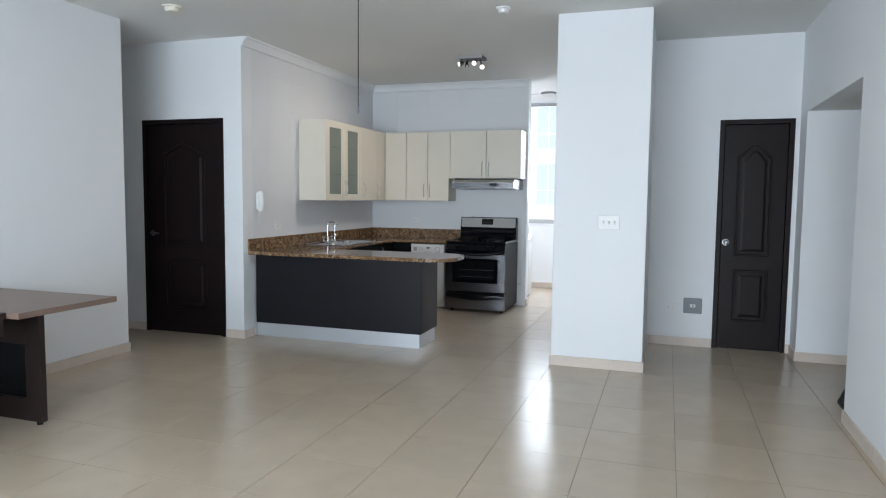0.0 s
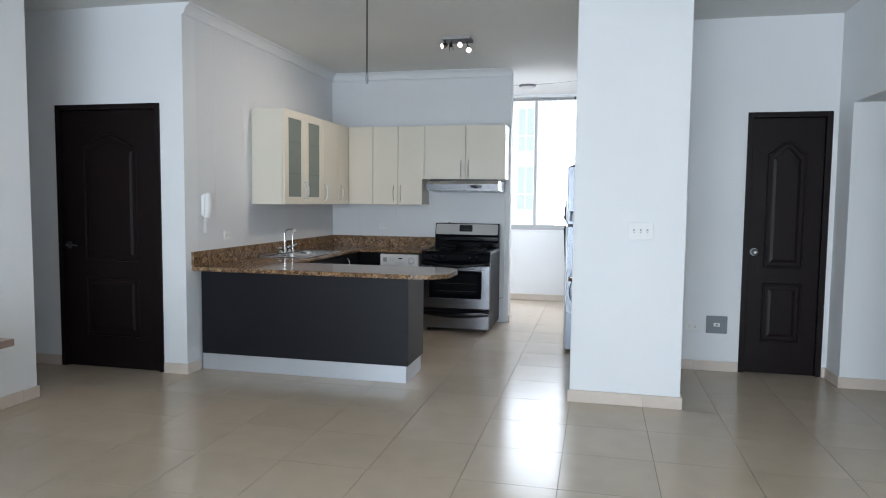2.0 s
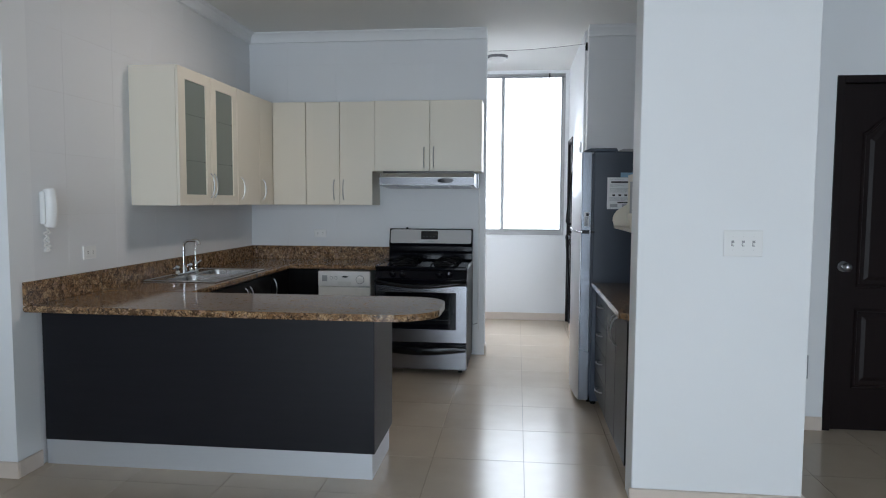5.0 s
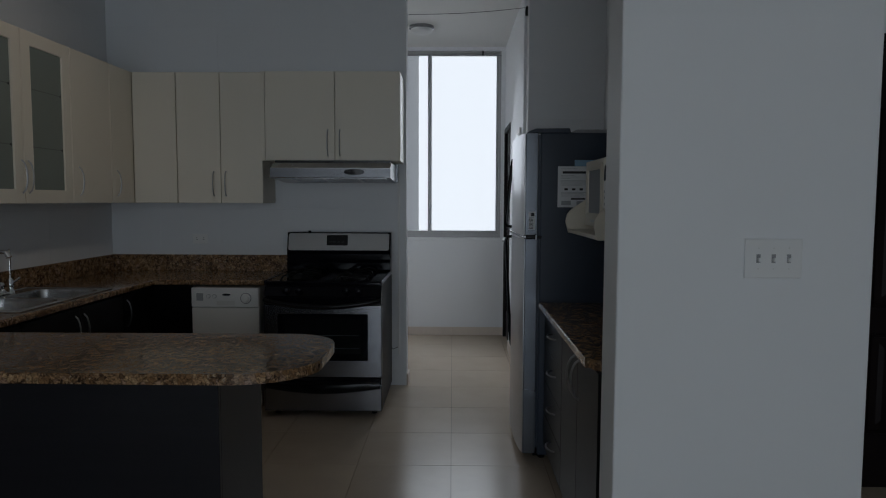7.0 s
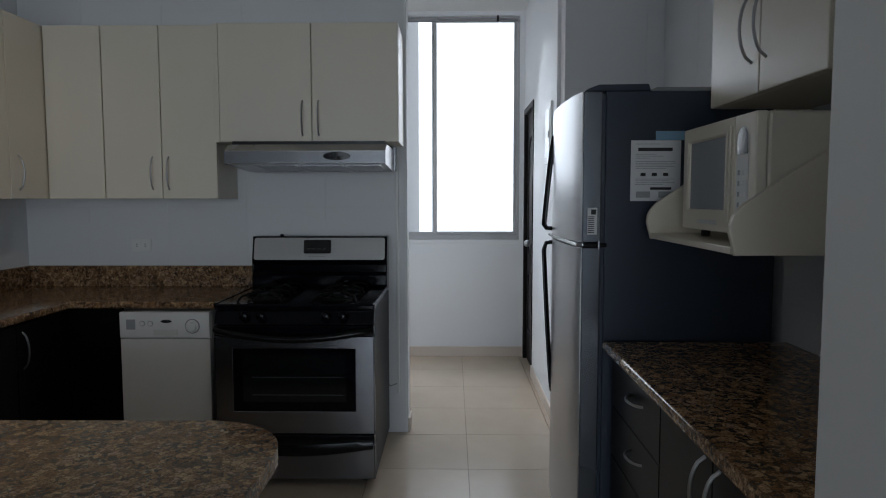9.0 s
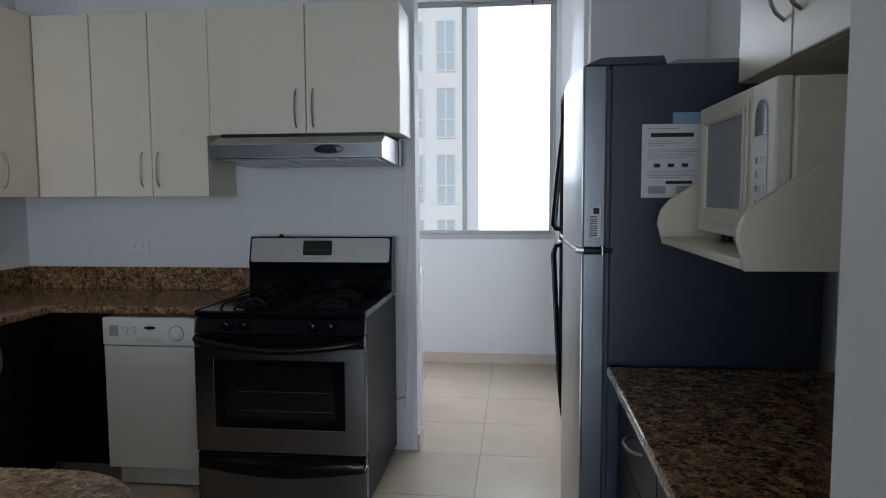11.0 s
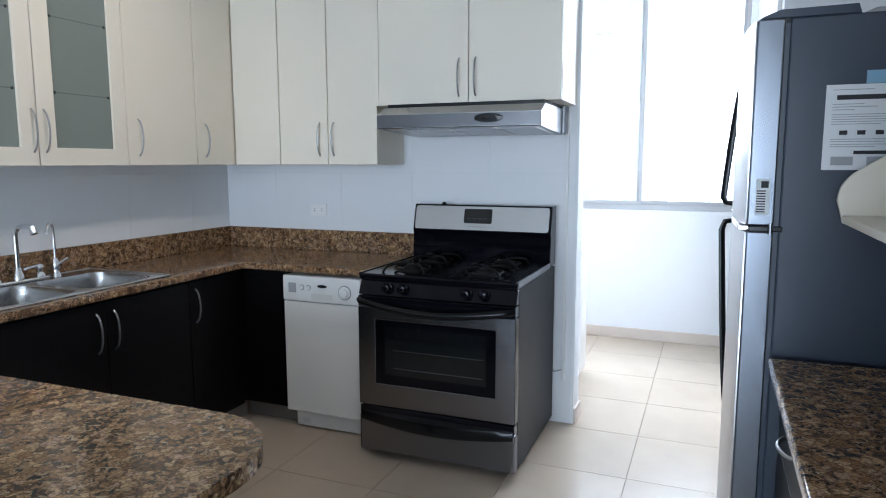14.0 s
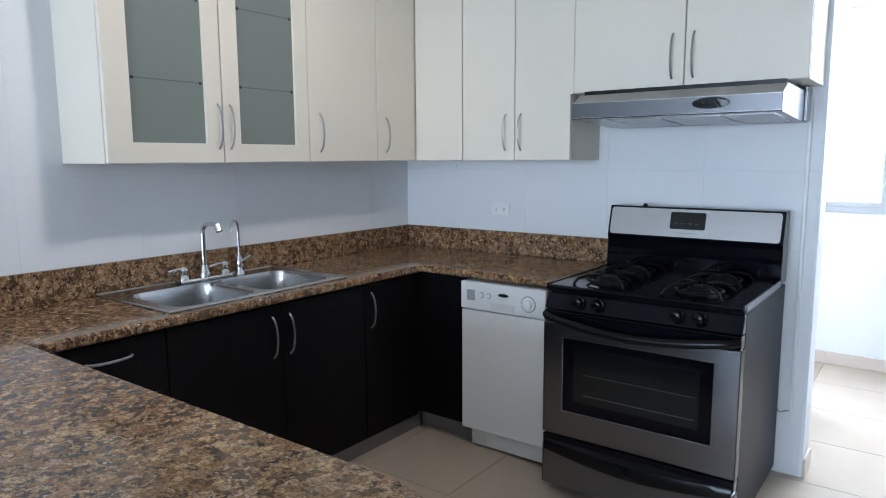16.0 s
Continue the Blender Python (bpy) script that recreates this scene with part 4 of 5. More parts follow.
def stove():
    x0, x1, yf, yb, zt = -2.326, -1.566, 7.985, 8.705, 0.885
    root = thing("gas_range", ((x0 + x1) / 2, 8.35, 0), "stainless steel and black four-burner gas range", "stove")
    part("body", box(x0 + 0.004, x1 - 0.002, yf + 0.03, yb, 0.035, zt - 0.03, 0.004), M_STOVESIDE, root, "dark grey painted side panels")
    for x in (x0 + 0.06, x1 - 0.06):
        for y in (yf + 0.08, yb - 0.06):
            part("foot", cyl((x, y, 0), (x, y, 0.036), 0.018), M_BPLASTIC, root)
    # cooktop
    top = part("cooktop", box(x0, x1, yf - 0.005, 8.6, zt - 0.03, zt, 0.008), M_BLACK, root, "black enamel cooktop")
    for x in (x0 + 0.003, x1 - 0.003):
        part("side_trim", box(x - 0.006, x + 0.006, yf + 0.0, 8.58, zt - 0.02, zt + 0.004, 0.003), M_STEELD if x > -2 else M_BLACK, top, "bright steel edge strip")
    for cx in (x0 + 0.2, x1 - 0.2):
        for cy in (8.14, 8.43):
            bu = part("burner", lathe([(0.075, 0.0), (0.07, 0.006), (0.045, 0.008), (0.042, 0.02), (0.034, 0.022)], (cx, cy, zt)), M_IRON, top, "gas burner", True)
            part("burner_cap", lathe([(0.036, 0.0), (0.037, 0.005), (0.028, 0.009), (0.0, 0.0095)], (cx, cy, zt + 0.022)), M_IRON, bu, "", True)
            bm = bmesh.new()
            h = zt + 0.032
            for a in range(4):
                an = radians(45 + 90 * a)
                d = Vector((math.cos(an), math.sin(an), 0))
                o = Vector((cx, cy, h))
                tube([o + d * 0.03 + Vector((0, 0, 0.004)), o + d * 0.09 + Vector((0, 0, 0.003)), o + d * 0.13 + Vector((0, 0, -0.008)), o + d * 0.15 + Vector((0, 0, -0.031))], 0.006, 7, bm)
            ring = [(cx + 0.085 * math.cos(a), cy + 0.085 * math.sin(a), h - 0.018) for a in (2 * math.pi * k / 24 for k in range(25))]
            tube(ring, 0.0045, 6, bm)
            part("grate", bm, M_IRON, top, "black cast iron pan support", True)
    # backguard
    bg = part("backguard", prism([(8.6, zt - 0.02), (yb, zt - 0.02), (yb, 1.17), (8.62, 1.17), (8.585, 1.035), (8.602, 1.01), (8.602, 0.97), (8.585, 0.95), (8.585, 0.9)], "x", x0, x1, 0.006), M_BLACK, root, "black backguard with steel control fascia")
    bm = bmesh.new()

    def lean(u, z, d):
        f = (z - 1.035) / (1.17 - 1.035)
        return (u, 8.585 + 0.035 * f - d, z)

    def plate(u0, u1, z0, z1, d0, d1, r=0.014):
        b = bmesh.new()
        pts = []
        for cx, cz, a0 in ((u1 - r, z1 - r, 0), (u0 + r, z1 - r, 90), (u0 + r, z0 + r, 180), (u1 - r, z0 + r, 270)):
            pts += [(cx + r * math.cos(radians(a0 + 18 * k)), cz + r * math.sin(radians(a0 + 18 * k))) for k in range(6)]
        lo = [b.verts.new(lean(u, z, d0)) for u, z in pts]
        hi = [b.verts.new(lean(u, z, d1)) for u, z in pts]
        b.faces.new(hi)
        b.faces.new(lo)
        for k in range(len(pts)):
            b.faces.new((lo[k], lo[(k + 1) % len(pts)], hi[(k + 1) % len(pts)], hi[k]))
        return b

    bm.free()
    fa = part("fascia", plate(x0 + 0.012, x1 - 0.012, 1.04, 1.162, -0.002, 0.004), M_STEEL, bg, "brushed steel fascia")
    part("display", plate(-2.034, -1.88, 1.075, 1.15, 0.003, 0.0065, 0.008), M_BGLASS, bg, "black clock display")
    for k in range(4):
        part("display_mark", plate(-2.015 + 0.03 * k, -1.998 + 0.03 * k, 1.098, 1.103, 0.0066, 0.0072, 0.001), M_RACK, bg)
    part("badge", plate(-2.01, -1.91, 1.056, 1.06, 0.0041, 0.0048, 0.001), M_GPLASTIC, bg, "thin grey maker's name strip")
    part("vent_knob", lathe([(0.012, 0), (0.01, 0.008), (0.003, 0.012)], (-2.17, 8.655, 1.17)), M_BLACK, bg)
    # knob panel
    cp = part("control_panel", prism([(yf + 0.03, zt - 0.033), (yf + 0.03, 0.788), (yf - 0.02, 0.79), (yf + 0.01, zt - 0.033)], "x", x0 + 0.002, x1 - 0.002, 0.004), M_BLACK, root, "black enamel knob panel")
    for x in (-2.18, -2.1, -1.794, -1.714):
        k = part("knob", lathe([(0.026, 0), (0.026, 0.004), (0.021, 0.006), (0.019, 0.024), (0.014, 0.027)], (x, yf - 0.0095, 0.828), axis="y"), M_BLACK, cp, "black control knob", True)
        part("pointer", box(x - 0.002, x + 0.002, yf - 0.037, yf - 0.0355, 0.828, 0.845), M_CHROME, k)
    # oven door
    z0, z1 = 0.265, 0.785
    w0, w1, wz0, wz1 = -2.238, -1.656, 0.372, 0.676
    d = part("oven_door", frame_ring("y", x0 + 0.003, x1 - 0.003, z0, 0.732, w0 - x0 - 0.003, x1 - 0.003 - w1, wz0 - z0, 0.732 - wz1, yf - 0.022, yf + 0.028, 0.002), M_STEELD, root, "brushed steel oven door")
    # black strips paint the gap's shade and hide bright reflections on the door sides
    for x in (x0 + 0.001, x1 - 0.003):
        part("door_edge", box(x, x + 0.002, yf - 0.021, yf + 0.028, z0 + 0.001, 0.731), M_BPLASTIC, d, "black strip for the dark gap beside the oven door")
    part("top_rail", box(x0 + 0.003, x1 - 0.003, yf - 0.026, yf + 0.028, 0.735, z1, 0.004), M_BLACK, d)
    part("window_border", frame_ring("y", w0, w1, wz0, wz1, 0.045, 0.045, 0.045, 0.03, yf - 0.019, yf + 0.01), M_BLACK, d, "black printed glass border")
    part("oven_glass", box(w0 + 0.045, w1 - 0.045, yf - 0.018, yf - 0.012, wz0 + 0.045, wz1 - 0.03), M_BGLASS, d, "dark oven window")
    for z in (0.535, 0.45):
        part("rack_line", box(w0 + 0.09, w1 - 0.06, yf - 0.0186, yf - 0.018, z, z + 0.0022), M_RACK, d, "oven rack behind the glass")
    bm = tube([(x0 + 0.012, yf - 0.024, 0.765), (x0 + 0.03, yf - 0.045, 0.762)] + [(x0 + 0.03 + (x1 - x0 - 0.06) * k / 14, yf - 0.05 - 0.026 * math.sin(math.pi * k / 14), 0.762 - 0.032 * math.sin(math.pi * k / 14)) for k in range(1, 14)] + [(x1 - 0.03, yf - 0.045, 0.762), (x1 - 0.012, yf - 0.024, 0.765)], 0.017, 12)
    part("door_handle", bm, M_BPLASTIC, d, "bowed black oven handle", True)
    # drawer
    dr = part("drawer", box(x0 + 0.003, x1 - 0.003, yf - 0.02, yf + 0.028, 0.04, 0.21, 0.004), M_STEELD, root, "steel storage drawer")
    # the same painted gap shade along the drawer sides
    for x in (x0 + 0.001, x1 - 0.003):
        part("drawer_edge", box(x, x + 0.002, yf - 0.019, yf + 0.028, 0.042, 0.209), M_BPLASTIC, dr, "black strip for the dark gap beside the drawer")
    part("drawer_rail", box(x0 + 0.003, x1 - 0.003, yf - 0.022, yf + 0.028, 0.213, 0.258, 0.004), M_BLACK, dr)
    bm = bmesh.new()
    n = 16
    rows = []
    for k in range(n + 1):
        f = k / n
        x = x0 + 0.01 + (x1 - x0 - 0.02) * f
        s = math.sin(math.pi * f)
        rows.append([bm.verts.new(p) for p in ((x, yf - 0.02, 0.236), (x, yf - 0.024 - 0.022 * s, 0.23 - 0.012 * s), (x, yf - 0.024 - 0.03 * s, 0.205 - 0.022 * s), (x, yf - 0.024 - 0.018 * s, 0.19 - 0.03 * s), (x, yf - 0.02, 0.2 - 0.022 * s))])
    for a, b in zip(rows, rows[1:]):
        for k in range(5):
            bm.faces.new((a[k], a[(k + 1) % 5], b[(k + 1) % 5], b[k]))
    bm.faces.new(rows[0])
    bm.faces.new(rows[-1])
    part("drawer_handle", bm, M_BPLASTIC, dr, "bowed black drawer handle", True)


stove()


def fridge():
    y0, y1, xb, xf = 7.27, 7.98, -0.04, -0.652
    root = thing("refrigerator", (-0.4, 7.62, 0), "dark grey top-freezer refrigerator with steel doors", "refrigerator")
    part("body", box(xf, xb, y0, y1, 0.03, 1.762, 0.006), M_FRSIDE, root, "dark slate painted cabinet")
    part("gasket", box(xf - 0.012, xf, y0 + 0.012, y1 - 0.012, 0.07, 1.75), M_FRSIDE, root)
    n = 14

    def door(name, z0, z1):
        core = part(name, box(xf - 0.078, xf - 0.012, y0 + 0.003, y1 - 0.003, z0, z1, 0.004), M_FREDGE, root, "slate grey door with a steel front")
        pts = [(xf - 0.0785, y0 + 0.006)]
        for k in range(n + 1):
            f = k / n
            pts.append((xf - 0.082 - 0.024 * math.sin(math.pi * f) ** 0.7, y0 + 0.006 + (y1 - y0 - 0.012) * f))
        pts.append((xf - 0.0785, y1 - 0.006))
        part("steel_front", prism(pts, "z", z0 + 0.002, z1 - 0.002, 0.003), M_STEEL, core, "bowed brushed steel front", True)
        return core

    up = door("freezer_door", 1.222, 1.762)
    lo = door("fridge_door", 0.038, 1.205)
    part("bottom_trim", box(xf - 0.1, xf - 0.02, y0 + 0.01, y1 - 0.01, 1.208, 1.2215, 0.003), M_CHROME, up, "chrome strip between the doors")
    for d, za, zb in ((up, 1.245, 1.66), (lo, 1.185, 0.5)):
        y = y1 - 0.09
        base = xf - 0.088
        pts = [(base, y, za), (base - 0.033, y, za + (0.004 if zb > za else -0.004))]
        for k in range(15):
            f = k / 14
            pts.append((base - 0.043 * (1 - f) ** 0.75, y, za + (zb - za) * (0.05 + 0.95 * f)))
        part("handle", tube(pts, 0.0075, 10, flat=1.6), M_BPLASTIC, d, "long black tapering handle", True)
    part("hinge", boxes((xf - 0.075, xf + 0.01, y0 - 0.003, y0 + 0.05, 1.206, 1.221), bevel=0.003), M_BPLASTIC, root, "middle door hinge")
    part("hinge_pin", cyl((xf - 0.02, y0 - 0.006, 1.2), (xf - 0.02, y0 - 0.006, 1.228), 0.006), M_STEELD, root)
    part("hinge_cover", prism([(xf - 0.074, 1.7625), (xf - 0.06, 1.771), (xf - 0.025, 1.784), (xf + 0.15, 1.786), (xf + 0.158, 1.7625)], "y", y0 + 0.004, y0 + 0.1, 0.002), M_FRSIDE, root, "slate grey top hinge cover")
    part("kick_grille", boxes(*[(xf - 0.02, xf + 0.01, y0 + 0.02, y1 - 0.02, 0.02 + 0.01 * k, 0.026 + 0.01 * k) for k in range(4)]), M_BPLASTIC, root)
    for y in (y0 + 0.06, y1 - 0.06):
        part("foot", cyl((xf + 0.03, y, 0), (xf + 0.03, y, 0.035), 0.02), M_BPLASTIC, root)
    part("rating_sticker", box(xf - 0.06, xf - 0.026, y0 + 0.0012, y0 + 0.0032, 1.252, 1.348), M_PAPER, up, "white barcode sticker on the door edge")
    for k in range(9):
        part("barcode_line", box(xf - 0.058, xf - 0.036, y0 + 0.0004, y0 + 0.0011, 1.258 + 0.007 * k, 1.258 + 0.007 * k + 0.0032), M_INK, up)
    part("barcode_block", box(xf - 0.048, xf - 0.03, y0 + 0.0004, y0 + 0.0011, 1.324, 1.342), M_INK, up)
    # notice held on the side
    note = thing("printed_notice", (-0.5, y0, 1.38), "white printed notice sheet stuck on the fridge side", "paper")
    a, b, z0, z1 = -0.562, -0.385, 1.372, 1.587
    part("sheet", box(a, b, y0 - 0.0016, y0 - 0.0002, z0, z1), M_PAPER, note)
    part("heading_bar", box(a + 0.025, b - 0.03, y0 - 0.0024, y0 - 0.0016, z1 - 0.038, z1 - 0.026), M_INK, note)
    for k, (z, w) in enumerate(((0.012, 0.09), (0.048, 0.07), (0.055, 0.1), (0.062, 0.05), (0.074, 0.14), (0.08, 0.145), (0.086, 0.13), (0.092, 0.14), (0.098, 0.11), (0.136, 0.14), (0.142, 0.12), (0.149, 0.14), (0.155, 0.1))):
        part("text_line", box(a + 0.016, a + 0.016 + w, y0 - 0.0022, y0 - 0.0016, z1 - z - 0.0018, z1 - z), M_GINK, note)
    for x in (0.035, 0.075, 0.115):
        part("text_block", box(a + x, a + x + 0.018, y0 - 0.0024, y0 - 0.0016, z1 - 0.126, z1 - 0.115), M_INK, note)
    part("text_bar", box(a + 0.07, a + 0.145, y0 - 0.0024, y0 - 0.0016, z1 - 0.175, z1 - 0.166), M_INK, note)
    for x in (0.02, 0.1):
        part("text_box", box(a + x, a + x + 0.05, y0 - 0.0022, y0 - 0.0016, z0 + 0.012, z0 + 0.034), M_GINK, note)
    blue = thing("blue_note", (-0.4, y0, 1.56), "pale blue paper note on the fridge side", "paper")
    part("sheet", box(-0.475, -0.37, y0 - 0.0014, y0 - 0.0001, 1.588, 1.62), M_BLUE, blue)
    tray = thing("grey_tray", (-0.2, 7.5, 1.763), "grey plastic tray lying on the refrigerator", "tray")
    bm = prism([(-0.46, 1.763), (-0.478, 1.775), (-0.45, 1.786), (-0.12, 1.786), (-0.095, 1.775), (-0.11, 1.763)], "y", 7.34, 7.6, 0.004)
    part("body", bm, M_GPLASTIC, tray, "", True)


fridge()


def fridge_side():
    xf = -0.625
    root = carcass("drawer_base_cabinet", (-0.3, 7.05, 0), (xf + 0.021, 0.0, 6.672, 7.225, 0.1, CB), "espresso four-drawer base cabinet beside the fridge", M_DARK)
    for k in range(4):
        z0 = 0.105 + 0.18 * k
        d = front((xf, xf + 0.02, 6.674, 7.222, z0, z0 + 0.176), root, M_DARK, "drawer", 0.002)
        part("handle", bow((xf, 6.9, z0 + 0.11), (0, 1, 0), (-1, 0, 0), 0.13, 0.032), M_STEEL, d, "brushed steel bow handle", True)
    part("kickboard", box(xf + 0.05, xf + 0.065, 6.672, 7.225, 0, 0.1), M_GKICK, root)
    root = carcass("base_cabinet", (-0.3, 6.4, 0), (xf + 0.021, 0.0, 5.93, 6.67, 0.1, CB), "espresso two-door base cabinet under granite", M_DARK)
    for a, b, h in ((5.932, 6.298, 6.258), (6.302, 6.668, 6.342)):
        d = front((xf, xf + 0.02, a, b, 0.105, 0.828), root, M_DARK, "door", 0.002)
        part("handle", bow((xf, h, 0.72), (0, 0, 1), (-1, 0, 0), 0.16, 0.035), M_STEEL, d, "brushed steel bow handle", True)
    part("kickboard", box(xf + 0.05, xf + 0.065, 5.93, 6.67, 0, 0.1), M_GKICK, root)
    # wall cabinet
    xf, zb, zt = -0.332, 1.68, 2.285
    root = carcass("wall_cabinet", (0, 6.8, zb), (xf + 0.021, 0.0, 6.44, 7.15, zb, zt), "cream two-door wall cabinet above the microwave", M_CREAM, group="wall cabinets")
    for a, b, h in ((6.442, 6.793, 6.75), (6.797, 7.148, 6.84)):
        d = front((xf, xf + 0.02, a, b, zb, zt), root, M_CREAM)
        part("handle", bow((xf, h, zb + 0.19), (0, 0, 1), (-1, 0, 0), 0.2, 0.04), M_STEEL, d, "brushed steel bow handle", True)
    # shelf for the microwave
    root = thing("microwave_shelf", (0, 6.8, 1.245), "cream wall shelf with sloping side panels", "shelf")

    def cheek(y0, y1):
        pts = [(0.0, 1.245), (-0.525, 1.245)]
        for k in range(7):
            a = radians(180 - 10 * k)
            pts.append((-0.455 + 0.085 * math.cos(a), 1.3 + 0.085 * math.sin(a)))
        pts += [(-0.3, 1.5), (-0.12, 1.679), (0.0, 1.679)]
        return prism([(x, z) for x, z in pts], "y", y0, y1, 0.003)

    part("side_panel", cheek(6.455, 6.473), M_CREAM, root)
    part("side_panel", cheek(7.132, 7.15), M_CREAM, root)
    part("board", box(-0.53, -0.004, 6.4735, 7.1315, 1.247, 1.265, 0.003), M_CREAM, root)
    # microwave oven
    xf, y0, y1, z0, z1 = -0.47, 6.49, 6.99, 1.29, 1.592
    mw = thing("microwave_oven", (-0.2, 6.74, 1.265), "old cream-white microwave oven on the shelf", "microwave")
    part("case", box(xf + 0.03, -0.06, y0, y1, z0, z1, 0.008), M_AGED, mw)
    dy = y0 + 0.125
    d = part("door", frame_ring("x", dy, y1, z0, z1, 0.05, 0.05, 0.06, 0.045, xf, xf + 0.029, 0.004), M_AGED, mw)
    part("window", box(xf + 0.006, xf + 0.012, dy + 0.05, y1 - 0.05, z0 + 0.06, z1 - 0.045), M_MWIN, d, "pale grey mesh window")
    part("door_ridge", box(xf - 0.006, xf - 0.0005, dy + 0.012, dy + 0.02, z0 + 0.02, z1 - 0.02, 0.002), M_AGED, d)
    part("window_rim", frame_ring("x", dy + 0.038, y1 - 0.038, z0 + 0.048, z1 - 0.033, 0.008, 0.008, 0.008, 0.008, xf - 0.004, xf - 0.0005, 0.001), M_AGED, d)
    part("door_grip", box(xf - 0.003, xf - 0.0005, dy + 0.1, dy + 0.24, z0 + 0.018, z0 + 0.03, 0.001), M_OPAL, d, "shallow grip under the window")
    cp = part("control_panel", box(xf, xf + 0.029, y0, dy - 0.002, z0, z1, 0.004), M_AGED, mw)

    def tongue(r, za, zb):
        c = y0 + 0.068
        return [(c - r, za), (c + r, za), (c + r, zb - r)] + [(c + r * math.cos(k * math.pi / 10), zb - r + r * math.sin(k * math.pi / 10)) for k in range(1, 10)] + [(c - r, zb - r)]

    part("key_plate", prism(tongue(0.034, z0 + 0.03, z1 - 0.03), "x", xf - 0.0015, xf - 0.0003), M_OPAL, cp, "worn silvery key plate with an arched top")
    part("display", prism(tongue(0.03, z1 - 0.1, z1 - 0.034), "x", xf - 0.0028, xf - 0.0016), M_BGLASS, cp, "dark arched display")
    for i in range(3):
        for j in range(5):
            ky, kz = y0 + 0.044 + 0.019 * i, z0 + 0.042 + 0.027 * j
            part("key", box(xf - 0.0026, xf - 0.0016, ky, ky + 0.01, kz, kz + 0.012, 0.0004, 1), M_GINK if i == 2 else M_WPLASTIC, cp)
    for x in (xf + 0.06, -0.1):
        for y in (y0 + 0.04, y1 - 0.04):
            part("foot", cyl((x, y, 1.265), (x, y, z0), 0.014, n=12), M_BPLASTIC, mw)


fridge_side()

# ---------------------------------------------------------------- fittings on walls and ceiling


def outlet(at, normal, label, screws=2):
    x, y, z = at
    root = thing("wall_outlet", at, label, "outlet", "wall outlets")
    w, h, t = 0.058, 0.037, 0.009
    if normal == "y":
        part("plate", box(x - w, x + w, y - t, y, z - h, z + h, 0.003), M_OUTLET, root)
        for s in (-1, 1):
            part("socket", box(x + s * 0.024 - 0.016, x + s * 0.024 + 0.016, y - t - 0.002, y - t, z - 0.017, z + 0.017, 0.0008), M_OUTLET, root)
            for q in (-1, 1):
                part("slot", box(x + s * 0.024 - 0.004, x + s * 0.024 + 0.006, y - t - 0.0026, y - t - 0.002, z + q * 0.006 - 0.0013, z + q * 0.006 + 0.0013), M_INK, root)
    else:
        part("plate", box(x, x + t, y - w, y + w, z - h, z + h, 0.003), M_OUTLET, root)
        for s in (-1, 1):
            part("socket", box(x + t, x + t + 0.002, y + s * 0.024 - 0.016, y + s * 0.024 + 0.016, z - 0.017, z + 0.017, 0.0008), M_OUTLET, root)
            for q in (-1, 1):
                part("slot", box(x + t + 0.002, x + t + 0.0026, y + s * 0.024 - 0.004, y + s * 0.024 + 0.006, z + q * 0.006 - 0.0013, z + q * 0.006 + 0.0013), M_INK, root)


outlet((-3.01, KY, 1.113), "y", "white double outlet on the tiled back wall")
outlet((KX, 6.28, 1.107), "x", "white double outlet above the granite upstand")
outlet((0.36, 6.94, 0.375), "y", "white double outlet low on the wall")


def switches():
    root = thing("light_switch", (-0.16, 5.725, 1.236), "white triple light switch plate on the column", "light switch")
    x0, x1, z0, z1, y = -0.247, -0.077, 1.178, 1.296, 5.725
    part("plate", box(x0, x1, y - 0.007, y, z0, z1, 0.003), M_WPLASTIC, root)
    for k in range(3):
        x = -0.207 + 0.045 * k
        part("slot", box(x - 0.006, x + 0.006, y - 0.0078, y - 0.007, 1.224, 1.25), M_GPLASTIC, root)
        part("toggle", box(x - 0.0045, x + 0.0045, y - 0.019, y - 0.0078, 1.228, 1.24, 0.002), M_WPLASTIC, root)
        for z in (1.207, 1.268):
            part("screw", cyl((x, y - 0.0068, z), (x, y - 0.0082, z), 0.0026, n=10), M_OPAL, root)


switches()


